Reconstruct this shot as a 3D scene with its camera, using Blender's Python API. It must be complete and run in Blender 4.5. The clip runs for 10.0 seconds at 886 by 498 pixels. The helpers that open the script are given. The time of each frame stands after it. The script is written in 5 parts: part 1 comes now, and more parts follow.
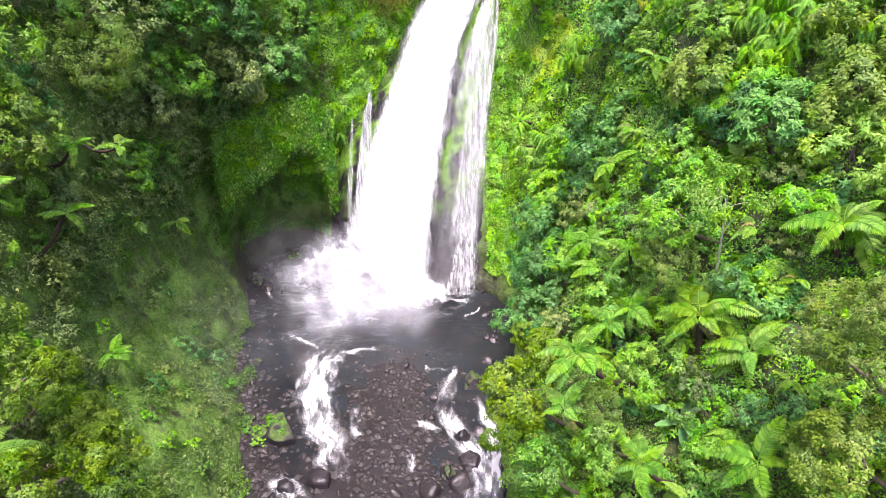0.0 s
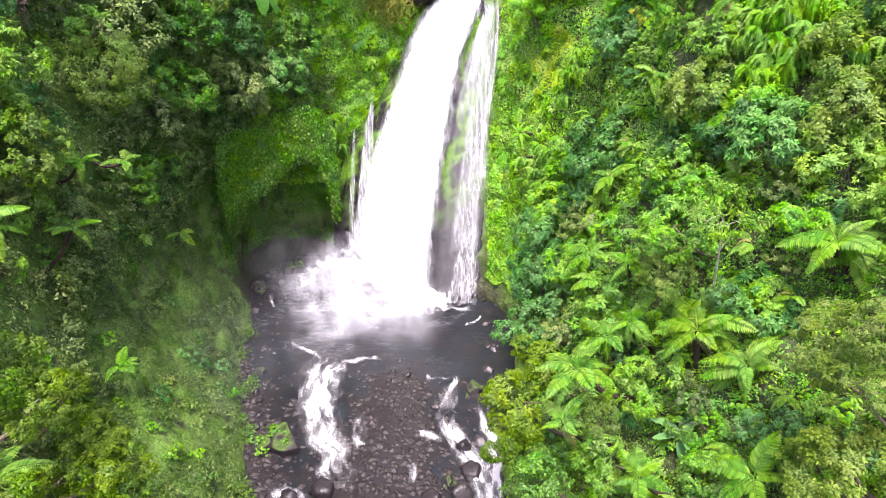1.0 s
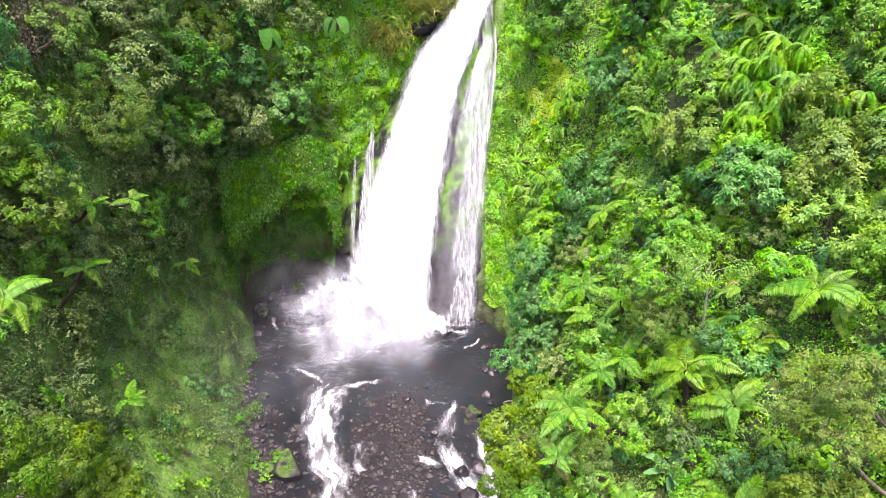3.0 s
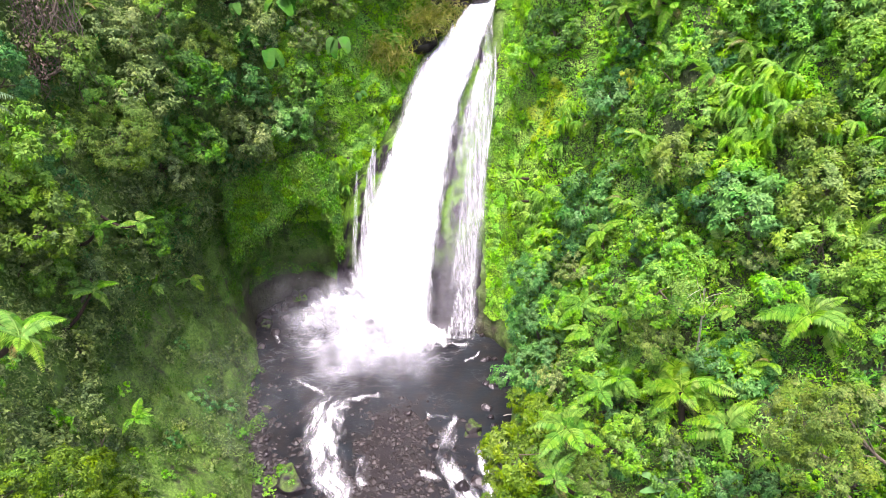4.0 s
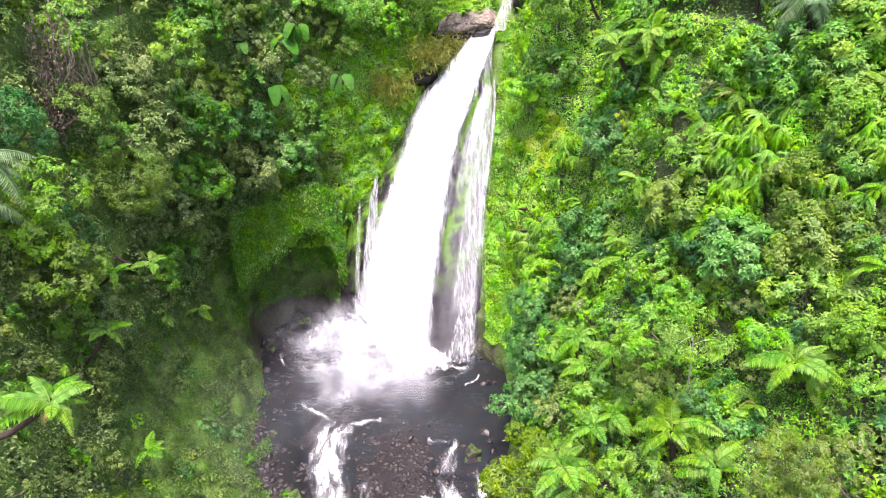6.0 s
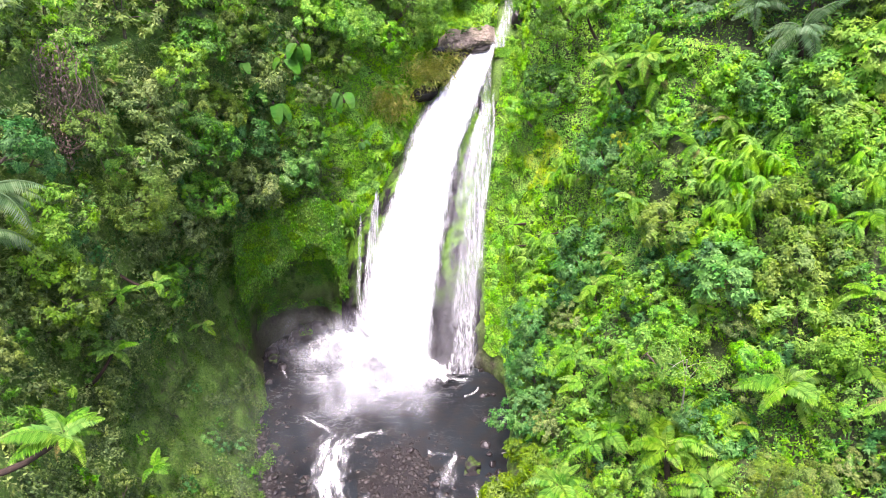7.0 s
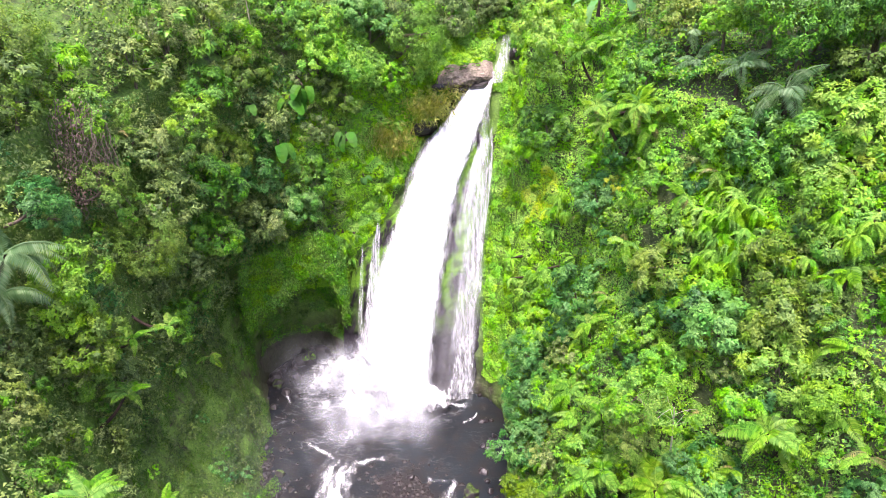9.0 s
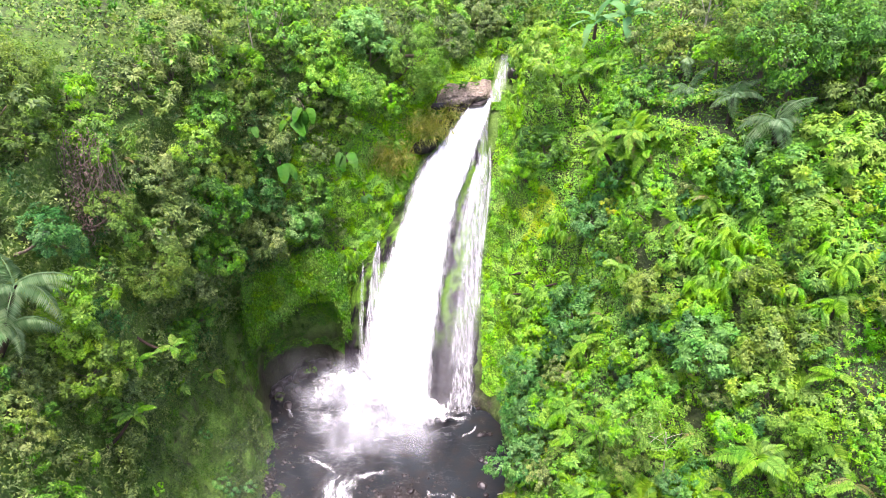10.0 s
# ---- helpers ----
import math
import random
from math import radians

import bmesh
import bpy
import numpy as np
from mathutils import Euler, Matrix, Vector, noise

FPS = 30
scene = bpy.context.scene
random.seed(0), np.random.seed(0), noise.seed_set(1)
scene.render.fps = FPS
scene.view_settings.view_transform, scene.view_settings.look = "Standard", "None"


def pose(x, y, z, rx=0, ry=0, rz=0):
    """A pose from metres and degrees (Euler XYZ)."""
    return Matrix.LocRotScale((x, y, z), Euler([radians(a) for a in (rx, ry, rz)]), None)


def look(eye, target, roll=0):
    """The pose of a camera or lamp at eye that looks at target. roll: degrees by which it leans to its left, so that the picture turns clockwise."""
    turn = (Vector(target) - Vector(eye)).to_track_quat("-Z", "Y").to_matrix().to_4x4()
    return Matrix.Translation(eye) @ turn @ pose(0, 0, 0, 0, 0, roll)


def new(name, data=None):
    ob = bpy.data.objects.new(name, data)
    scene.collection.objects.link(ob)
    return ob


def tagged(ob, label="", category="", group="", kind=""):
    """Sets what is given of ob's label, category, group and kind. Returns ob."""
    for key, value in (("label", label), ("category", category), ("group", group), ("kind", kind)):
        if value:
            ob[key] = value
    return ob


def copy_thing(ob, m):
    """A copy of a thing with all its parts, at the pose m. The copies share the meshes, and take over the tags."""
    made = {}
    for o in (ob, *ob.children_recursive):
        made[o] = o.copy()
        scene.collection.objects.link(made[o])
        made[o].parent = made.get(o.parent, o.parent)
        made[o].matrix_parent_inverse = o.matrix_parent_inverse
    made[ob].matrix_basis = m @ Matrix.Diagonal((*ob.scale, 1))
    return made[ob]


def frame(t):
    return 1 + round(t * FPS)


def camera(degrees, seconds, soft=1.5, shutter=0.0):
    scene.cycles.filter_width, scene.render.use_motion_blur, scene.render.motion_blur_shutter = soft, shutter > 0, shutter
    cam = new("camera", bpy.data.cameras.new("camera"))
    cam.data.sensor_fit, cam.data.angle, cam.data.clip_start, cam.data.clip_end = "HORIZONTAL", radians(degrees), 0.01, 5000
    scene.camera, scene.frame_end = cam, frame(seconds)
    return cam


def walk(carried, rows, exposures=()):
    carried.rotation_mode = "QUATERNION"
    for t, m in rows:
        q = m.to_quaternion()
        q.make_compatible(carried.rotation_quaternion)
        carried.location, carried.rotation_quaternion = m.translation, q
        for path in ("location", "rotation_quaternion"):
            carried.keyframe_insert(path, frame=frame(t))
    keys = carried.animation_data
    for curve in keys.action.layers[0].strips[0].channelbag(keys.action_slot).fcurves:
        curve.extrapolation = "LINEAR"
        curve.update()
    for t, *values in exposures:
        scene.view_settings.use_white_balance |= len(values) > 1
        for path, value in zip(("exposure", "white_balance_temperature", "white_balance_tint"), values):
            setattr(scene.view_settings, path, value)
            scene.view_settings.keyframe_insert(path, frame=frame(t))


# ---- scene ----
cam = camera(68.6, 10.0, soft=0.65)
METRES, EYE, TILT, LEAN, TURN = 20.0, 44.0, -30.0, 0.0, 0.0
ROWS = [
    (0.0, 0.0, 0.0, 0.0, -0.0, 0.0, -0.0),
    (0.5, -0.0026, -0.0172, 0.0261, 0.01, 0.0, -0.0),
    (1.0, -0.004, -0.0352, 0.0545, 0.04, -0.01, 0.0),
    (1.5, -0.0009, -0.0553, 0.0838, 0.05, -0.01, 0.01),
    (2.0, 0.0035, -0.0751, 0.1181, 0.05, 0.0, 0.02),
    (2.5, 0.0025, -0.0951, 0.1581, 0.04, 0.02, 0.0),
    (4.0, 0.0046, -0.167, 0.2885, 0.14, -0.04, 0.05),
    (4.5, 0.0036, -0.191, 0.3315, 0.15, -0.05, 0.05),
    (5.0, 0.001, -0.2164, 0.3742, 0.15, -0.07, 0.06),
    (5.5, 0.0011, -0.2433, 0.415, 0.14, -0.08, 0.07),
    (7.0, 0.007, -0.3247, 0.5496, 0.21, -0.18, 0.11),
    (7.5, 0.0081, -0.3515, 0.5988, 0.19, -0.22, 0.13),
    (8.0, 0.0097, -0.3798, 0.6483, 0.21, -0.25, 0.13),
    (8.5, 0.0097, -0.4087, 0.6985, 0.22, -0.27, 0.13),
    (9.0, 0.0108, -0.4385, 0.751, 0.21, -0.3, 0.14),
    (9.5, 0.0163, -0.4695, 0.8049, 0.26, -0.35, 0.15),
    (10.0, 0.0222, -0.5027, 0.8623, 0.29, -0.37, 0.14),
]
walk(cam, [(t, pose(0, 0, EYE, TILT, LEAN, TURN) @ pose(METRES * x, METRES * y, METRES * z, 90 + pitch, roll, yaw)) for t, x, y, z, yaw, pitch, roll in ROWS])

# ---- world, sun and exposure ----
world = bpy.data.worlds.new("sky")
scene.world = world
world.use_nodes = True
wn = world.node_tree.nodes
sky = wn.new("ShaderNodeTexSky")
sky.sky_type, sky.sun_disc = "NISHITA", False
SUN_EL, SUN_AZ = radians(75), radians(190)      # azimuth from north (+y), clockwise
sky.sun_elevation, sky.sun_rotation = SUN_EL, SUN_AZ
sky.air_density, sky.dust_density, sky.ozone_density = 1.0, 4.0, 0.6
world.node_tree.links.new(sky.outputs[0], wn["Background"].inputs[0])
wn["Background"].inputs[1].default_value = 0.128
scene.view_settings.exposure = 1.95
scene.view_settings.use_white_balance = True
scene.view_settings.white_balance_temperature, scene.view_settings.white_balance_tint = 6300, 28
sun = new("sun", bpy.data.lights.new("sun", "SUN"))
sun.data.energy, sun.data.angle, sun.data.color = 1.9, radians(16), (1.0, 0.95, 0.86)
sun_from = Vector((math.sin(SUN_AZ) * math.cos(SUN_EL), math.cos(SUN_AZ) * math.cos(SUN_EL), math.sin(SUN_EL)))
sun.matrix_world = look(sun_from * 200, (0, 0, 0))


# ---- materials ----
def material(name):
    m = bpy.data.materials.new(name)
    m.use_nodes = True
    nt = m.node_tree
    return m, nt, nt.nodes["Principled BSDF"]


def node(nt, kind, **values):
    n = nt.nodes.new("ShaderNode" + kind)
    for key, value in values.items():
        n.inputs[key].default_value = value
    return n


def link(nt, a, b):
    nt.links.new(a, b)


def noise_of(nt, scale, detail=4.0, stretch=None, coords="Position", rough=0.55):
    """A noise of that many waves a metre, in the world's metres or the object's."""
    if coords == "Position":
        src = nt.nodes.new("ShaderNodeNewGeometry").outputs["Position"]
    else:
        src = nt.nodes.new("ShaderNodeTexCoord").outputs["Object"]
    if stretch:
        mp = nt.nodes.new("ShaderNodeMapping")
        mp.inputs["Scale"].default_value = stretch
        link(nt, src, mp.inputs[0])
        src = mp.outputs[0]
    n = node(nt, "TexNoise", Scale=scale, Detail=detail, Roughness=rough)
    link(nt, src, n.inputs["Vector"])
    return n.outputs["Fac"]


def ramp(nt, fac, stops):
    r = nt.nodes.new("ShaderNodeValToRGB")
    el = r.color_ramp.elements
    while len(el) < len(stops):
        el.new(0.5)
    for e, (p, c) in zip(el, stops):
        e.position, e.color = p, (*c, 1) if len(c) == 3 else c
    link(nt, fac, r.inputs[0])
    return r.outputs[0]


def grey(nt, fac, a, b):
    return ramp(nt, fac, [(a, (0, 0, 0)), (b, (1, 1, 1))])


def mix(nt, fac, a, b, blend="MIX"):
    m = nt.nodes.new("ShaderNodeMix")
    m.data_type, m.blend_type = "RGBA", blend
    for sock, v in ((m.inputs[0], fac), (m.inputs[6], a), (m.inputs[7], b)):
        if isinstance(v, bpy.types.NodeSocket):
            link(nt, v, sock)
        elif isinstance(v, (int, float)):
            sock.default_value = v
        else:
            sock.default_value = (*v, 1)
    return m.outputs[2]


def maths(nt, op, a, b=0.0):
    m = nt.nodes.new("ShaderNodeMath")
    m.operation = op
    for sock, v in zip(m.inputs, (a, b)):
        if isinstance(v, bpy.types.NodeSocket):
            link(nt, v, sock)
        else:
            sock.default_value = v
    return m.outputs[0]


def bump(nt, b, height, strength, distance):
    n = node(nt, "Bump", Strength=strength, Distance=distance)
    link(nt, height, n.inputs["Height"])
    link(nt, n.outputs[0], b.inputs["Normal"])


def leaf_material(name, dark, mid, light, glow=0.22, gloss=0.45, shine=0.17):
    """Foliage: each leaf differs a little, each plant and each cushion of leaves too, and the whole varies over metres."""
    m, nt, b = material(name)
    dark, mid, light = ((1.06 * q[0], 1.0 * q[1], 1.15 * q[2]) for q in (dark, mid, light))
    leaf = nt.nodes.new("ShaderNodeNewGeometry").outputs["Random Per Island"]
    plant = nt.nodes.new("ShaderNodeObjectInfo").outputs["Random"]
    big = noise_of(nt, 0.09, 3)
    cell = node(nt, "TexVoronoi", Scale=0.8)
    link(nt, nt.nodes.new("ShaderNodeNewGeometry").outputs["Position"], cell.inputs["Vector"])
    sep = nt.nodes.new("ShaderNodeSeparateColor")
    link(nt, cell.outputs["Color"], sep.inputs[0])
    f = maths(nt, "ADD", maths(nt, "MULTIPLY", maths(nt, "SUBTRACT", leaf, 0.12), 0.64), maths(nt, "MULTIPLY", plant, 0.38))
    f = maths(nt, "ADD", f, maths(nt, "MULTIPLY", maths(nt, "SUBTRACT", big, 0.45), 0.5))
    f = maths(nt, "ADD", f, maths(nt, "MULTIPLY", maths(nt, "SUBTRACT", sep.outputs[0], 0.45), 0.22))
    c = ramp(nt, f, [(0.08, dark), (0.5, mid), (0.95, light)])
    hs = node(nt, "HueSaturation")
    link(nt, maths(nt, "ADD", 0.487, maths(nt, "MULTIPLY", sep.outputs[1], 0.026)), hs.inputs["Hue"])
    link(nt, maths(nt, "ADD", 0.93, maths(nt, "MULTIPLY", sep.outputs[2], 0.2)), hs.inputs["Saturation"])
    link(nt, c, hs.inputs["Color"])
    c = hs.outputs[0]
    link(nt, c, b.inputs["Base Color"])
    b.inputs["Roughness"].default_value = gloss
    b.inputs["Specular IOR Level"].default_value = shine
    t = node(nt, "BsdfTranslucent")
    link(nt, mix(nt, 1.0, c, (1.0, 1.0, 0.65), "MULTIPLY"), t.inputs[0])
    s = node(nt, "MixShader", Fac=glow)
    link(nt, b.outputs[0], s.inputs[1])
    link(nt, t.outputs[0], s.inputs[2])
    link(nt, s.outputs[0], nt.nodes["Material Output"].inputs[0])
    return m


LEAF = {
    "mid": leaf_material("leaf_mid", (0.034, 0.110, 0.016), (0.107, 0.29, 0.030), (0.245, 0.48, 0.052)),
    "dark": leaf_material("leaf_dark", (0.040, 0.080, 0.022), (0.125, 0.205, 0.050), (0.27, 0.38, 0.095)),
    # bright is lightened so that the right slope looks better lit
    "bright": leaf_material("leaf_bright", (0.062, 0.21, 0.014), (0.165, 0.43, 0.030), (0.31, 0.58, 0.052)),
    "yellow": leaf_material("leaf_yellow", (0.11, 0.20, 0.020), (0.25, 0.37, 0.033), (0.38, 0.47, 0.055)),
    "blue": leaf_material("leaf_blue", (0.022, 0.090, 0.020), (0.068, 0.215, 0.042), (0.165, 0.36, 0.085)),
    "olive": leaf_material("leaf_olive", (0.058, 0.11, 0.024), (0.145, 0.23, 0.048), (0.26, 0.35, 0.085)),
    "olive_deep": leaf_material("leaf_olive_deep", (0.045, 0.098, 0.014), (0.115, 0.22, 0.028), (0.215, 0.335, 0.050)),
    "fern": leaf_material("leaf_fern", (0.062, 0.18, 0.022), (0.15, 0.335, 0.038), (0.25, 0.43, 0.062), gloss=0.65, shine=0.08),
    "fern_old": leaf_material("leaf_fern_old", (0.106, 0.150, 0.044), (0.223, 0.250, 0.073), (0.382, 0.320, 0.102)),
    "palm": leaf_material("leaf_palm", (0.072, 0.165, 0.050), (0.155, 0.275, 0.110), (0.26, 0.38, 0.18)),
    "banana": leaf_material("leaf_banana", (0.045, 0.145, 0.042), (0.095, 0.245, 0.066), (0.195, 0.355, 0.125), gloss=0.55, shine=0.1),
    "broad": leaf_material("leaf_broad", (0.025, 0.095, 0.014), (0.048, 0.15, 0.022), (0.085, 0.21, 0.032), gloss=0.7, shine=0.06),
    "strap": leaf_material("leaf_strap", (0.070, 0.21, 0.020), (0.155, 0.37, 0.036), (0.27, 0.50, 0.060), gloss=0.7, shine=0.08),
    "pale": leaf_material("leaf_pale", (0.062, 0.165, 0.018), (0.148, 0.32, 0.034), (0.26, 0.45, 0.058)),
    "grey": leaf_material("leaf_grey", (0.058, 0.115, 0.018), (0.140, 0.225, 0.034), (0.235, 0.335, 0.056)),
    "sea": leaf_material("leaf_sea", (0.042, 0.14, 0.026), (0.115, 0.29, 0.055), (0.22, 0.44, 0.095)),
    "warm": leaf_material("leaf_warm", (0.027, 0.074, 0.005), (0.080, 0.165, 0.009), (0.17, 0.285, 0.018)),
    "moss": leaf_material("leaf_moss", (0.026, 0.078, 0.009), (0.062, 0.150, 0.016), (0.125, 0.24, 0.028)),
    # paler than bright: extra light on the upper banks, put into the leaf colour
    "wall": leaf_material("leaf_wall_lit", (0.080, 0.25, 0.018), (0.20, 0.48, 0.036), (0.35, 0.62, 0.062)),
    "lime": leaf_material("leaf_lime", (0.16, 0.30, 0.012), (0.29, 0.46, 0.020), (0.42, 0.56, 0.035)),
    "dead": leaf_material("leaf_dead", (0.07, 0.055, 0.035), (0.15, 0.115, 0.075), (0.25, 0.20, 0.14), glow=0.1),
    "straw": leaf_material("leaf_straw", (0.17, 0.25, 0.035), (0.36, 0.42, 0.08), (0.55, 0.50, 0.17)),
}


def bark_material(name, a, b_):
    m, nt, b = material(name)
    n = noise_of(nt, 6.0, 6, (1, 1, 0.25), "Object")
    link(nt, ramp(nt, n, [(0.3, a), (0.7, b_)]), b.inputs["Base Color"])
    b.inputs["Roughness"].default_value = 0.9
    bump(nt, b, n, 0.6, 0.05)
    return m


BARK = bark_material("bark", (0.06, 0.045, 0.03), (0.19, 0.15, 0.11))
PALE_BARK = bark_material("pale_bark", (0.30, 0.26, 0.20), (0.55, 0.50, 0.42))
FERN_BARK = bark_material("fern_bark", (0.02, 0.013, 0.009), (0.058, 0.034, 0.022))


def cliff_material():
    m, nt, b = material("cliff")
    fine, coarse = noise_of(nt, 2.6, 8), noise_of(nt, 0.22, 4)
    rock = ramp(nt, fine, [(0.25, (0.014, 0.011, 0.008)), (0.55, (0.037, 0.028, 0.020)), (0.8, (0.078, 0.060, 0.042))])
    streak = noise_of(nt, 0.9, 5, (1.0, 1.0, 0.16))
    moss = ramp(nt, noise_of(nt, 5.0, 6), [(0.25, (0.044, 0.100, 0.012)), (0.55, (0.100, 0.198, 0.021)), (0.8, (0.175, 0.30, 0.032))])
    cover = grey(nt, maths(nt, "ADD", maths(nt, "MULTIPLY", streak, 0.6), maths(nt, "MULTIPLY", coarse, 0.5)), 0.38, 0.54)
    sep = nt.nodes.new("ShaderNodeSeparateXYZ")
    link(nt, nt.nodes.new("ShaderNodeNewGeometry").outputs["Position"], sep.inputs[0])
    damp = maths(nt, "MULTIPLY", maths(nt, "SUBTRACT", 15.0, sep.outputs[0]), 0.16)      # little moss on the right slope: dark gaps between plants stand in for shade
    damp = maths(nt, "MINIMUM", maths(nt, "MAXIMUM", damp, 0.3), 1.0)
    cave = maths(nt, "MULTIPLY", maths(nt, "SUBTRACT", sep.outputs[2], 2.5), 0.16)        # nor on the rock that the floods scour
    far = maths(nt, "MULTIPLY", maths(nt, "SUBTRACT", 68.0, sep.outputs[1]), 0.2)
    cave = maths(nt, "MINIMUM", maths(nt, "MAXIMUM", maths(nt, "ADD", maths(nt, "MAXIMUM", far, 0.0), cave), 0.12), 1.0)
    link(nt, mix(nt, maths(nt, "MULTIPLY", cover, maths(nt, "MULTIPLY", damp, cave)), rock, moss), b.inputs["Base Color"])
    b.inputs["Roughness"].default_value = 0.75
    bump(nt, b, fine, 0.9, 0.25)
    return m


def wet_rock_material(name, moss_amount, a=(0.008, 0.007, 0.0085), b_=(0.031, 0.025, 0.029), gloss=0.35, vary=0.55):
    m, nt, b = material(name)
    fine = noise_of(nt, 3.5, 8)
    rock = ramp(nt, fine, [(0.28, a), (0.72, b_)])
    plant = nt.nodes.new("ShaderNodeObjectInfo").outputs["Random"]
    rock = mix(nt, maths(nt, "MULTIPLY", plant, vary), rock, (0.040, 0.031, 0.028))
    moss = ramp(nt, noise_of(nt, 6.0, 5), [(0.3, (0.018, 0.045, 0.005)), (0.7, (0.075, 0.13, 0.012))])
    up = nt.nodes.new("ShaderNodeSeparateXYZ")
    link(nt, nt.nodes.new("ShaderNodeNewGeometry").outputs["Normal"], up.inputs[0])
    f = maths(nt, "ADD", maths(nt, "MULTIPLY", up.outputs[2], 0.35), maths(nt, "MULTIPLY", noise_of(nt, 0.8, 4), 0.6))
    link(nt, mix(nt, maths(nt, "MULTIPLY", grey(nt, f, 0.5, 0.65), moss_amount), rock, moss), b.inputs["Base Color"])
    b.inputs["Roughness"].default_value = gloss
    bump(nt, b, fine, 0.7, 0.12)
    return m


def bed_material():
    """Wet gravel: stones a hand wide in many browns, darker seams between."""
    m, nt, b = material("river_gravel")
    pos = nt.nodes.new("ShaderNodeNewGeometry").outputs["Position"]
    v = node(nt, "TexVoronoi", Scale=3.2)
    link(nt, pos, v.inputs["Vector"])
    stone = ramp(nt, v.outputs["Color"], [(0.1, (0.009, 0.0072, 0.0068)), (0.6, (0.023, 0.0172, 0.0158)), (0.95, (0.052, 0.042, 0.039))])
    edge = grey(nt, v.outputs["Distance"], 0.75, 0.25)
    c = mix(nt, edge, (0.02, 0.017, 0.016), stone)
    c = mix(nt, grey(nt, noise_of(nt, 0.25, 4), 0.4, 0.65), c, (0.015, 0.0118, 0.0135))
    link(nt, c, b.inputs["Base Color"])
    b.inputs["Roughness"].default_value = 0.4
    bump(nt, b, edge, 0.8, 0.15)
    return m


def water_material():
    m, nt, b = material("river_water")
    pos = nt.nodes.new("ShaderNodeNewGeometry").outputs["Position"]
    sep = nt.nodes.new("ShaderNodeSeparateXYZ")
    link(nt, pos, sep.inputs[0])
    # foam: thick under the falls, thinning down the pool into torn streaks
    away = maths(nt, "SUBTRACT", 66.0, sep.outputs[1])
    side = maths(nt, "ABSOLUTE", maths(nt, "ADD", sep.outputs[0], 9.0))
    away = maths(nt, "ADD", maths(nt, "MAXIMUM", away, 0.0), maths(nt, "MULTIPLY", maths(nt, "MAXIMUM", maths(nt, "SUBTRACT", side, 7.5), 0.0), 1.1))
    torn = noise_of(nt, 0.55, 8, (1.0, 1.7, 1.0), rough=0.68)
    f = maths(nt, "SUBTRACT", maths(nt, "MULTIPLY", torn, 1.55), maths(nt, "MULTIPLY", away, 0.062))
    foam = maths(nt, "POWER", grey(nt, f, 0.46, 1.02), 2.6)
    thin = noise_of(nt, 0.45, 7, (0.8, 1.5, 1.0), rough=0.62)
    net = maths(nt, "SUBTRACT", 1.0, maths(nt, "MULTIPLY", maths(nt, "ABSOLUTE", maths(nt, "SUBTRACT", thin, 0.5)), 55.0))        # a torn net of foam lines
    net = maths(nt, "MAXIMUM", net, 0.0)
    patch = grey(nt, noise_of(nt, 0.2, 4), 0.46, 0.62)
    close = maths(nt, "MINIMUM", maths(nt, "MAXIMUM", maths(nt, "SUBTRACT", 1.25, maths(nt, "MULTIPLY", away, 0.075)), 0.12), 1.0)
    lines = maths(nt, "MULTIPLY", maths(nt, "MULTIPLY", net, 0.24), maths(nt, "MULTIPLY", patch, close))
    foam = maths(nt, "MAXIMUM", foam, lines)
    tint = ramp(nt, noise_of(nt, 0.12, 3), [(0.35, (0.0105, 0.0115, 0.0135)), (0.7, (0.017, 0.023, 0.027))])
    tint = mix(nt, grey(nt, noise_of(nt, 0.5, 6, rough=0.6), 0.45, 0.7), tint, (0.024, 0.0205, 0.0185))          # stones under the water
    link(nt, mix(nt, foam, tint, (0.85, 0.87, 0.88)), b.inputs["Base Color"])
    link(nt, mix(nt, foam, (0.3, 0.3, 0.3), (0.9, 0.9, 0.9)), b.inputs["Roughness"])
    b.inputs["Specular IOR Level"].default_value = 0.3
    bump(nt, b, noise_of(nt, 1.3, 5, (1.0, 1.6, 1.0)), 0.35, 0.12)
    return m


def falls_material(name, low, high, stretch, most=1.0, power=2.6):
    """Falling water: white, torn lengthwise; thin places let the rock through."""
    m, nt, b = material(name)
    b.inputs["Base Color"].default_value = (0.9, 0.905, 0.93, 1)
    b.inputs["Roughness"].default_value = 0.6
    n = noise_of(nt, 1.0, 6, stretch, rough=0.62)
    fade = nt.nodes.new("ShaderNodeAttribute")
    fade.attribute_name = "fade"
    a = grey(nt, maths(nt, "ADD", n, maths(nt, "SUBTRACT", fade.outputs["Fac"], 0.5)), low, high)
    a = maths(nt, "MULTIPLY", maths(nt, "POWER", a, power), most)
    link(nt, a, b.inputs["Alpha"])
    bump(nt, b, n, 0.15, 0.2)
    return m


def mist_material():
    m, nt, b = material("spray")
    b.inputs["Base Color"].default_value = (0.77, 0.79, 0.84, 1)
    b.inputs["Roughness"].default_value = 1.0
    b.inputs["Specular IOR Level"].default_value = 0.0
    fade = nt.nodes.new("ShaderNodeAttribute")
    fade.attribute_name = "fade"
    n = grey(nt, noise_of(nt, 0.42, 7, (1.0, 1.0, 0.8), rough=0.62), 0.30, 0.76)
    link(nt, maths(nt, "MULTIPLY", maths(nt, "MULTIPLY", fade.outputs["Fac"], n), 1.0), b.inputs["Alpha"])
    return m


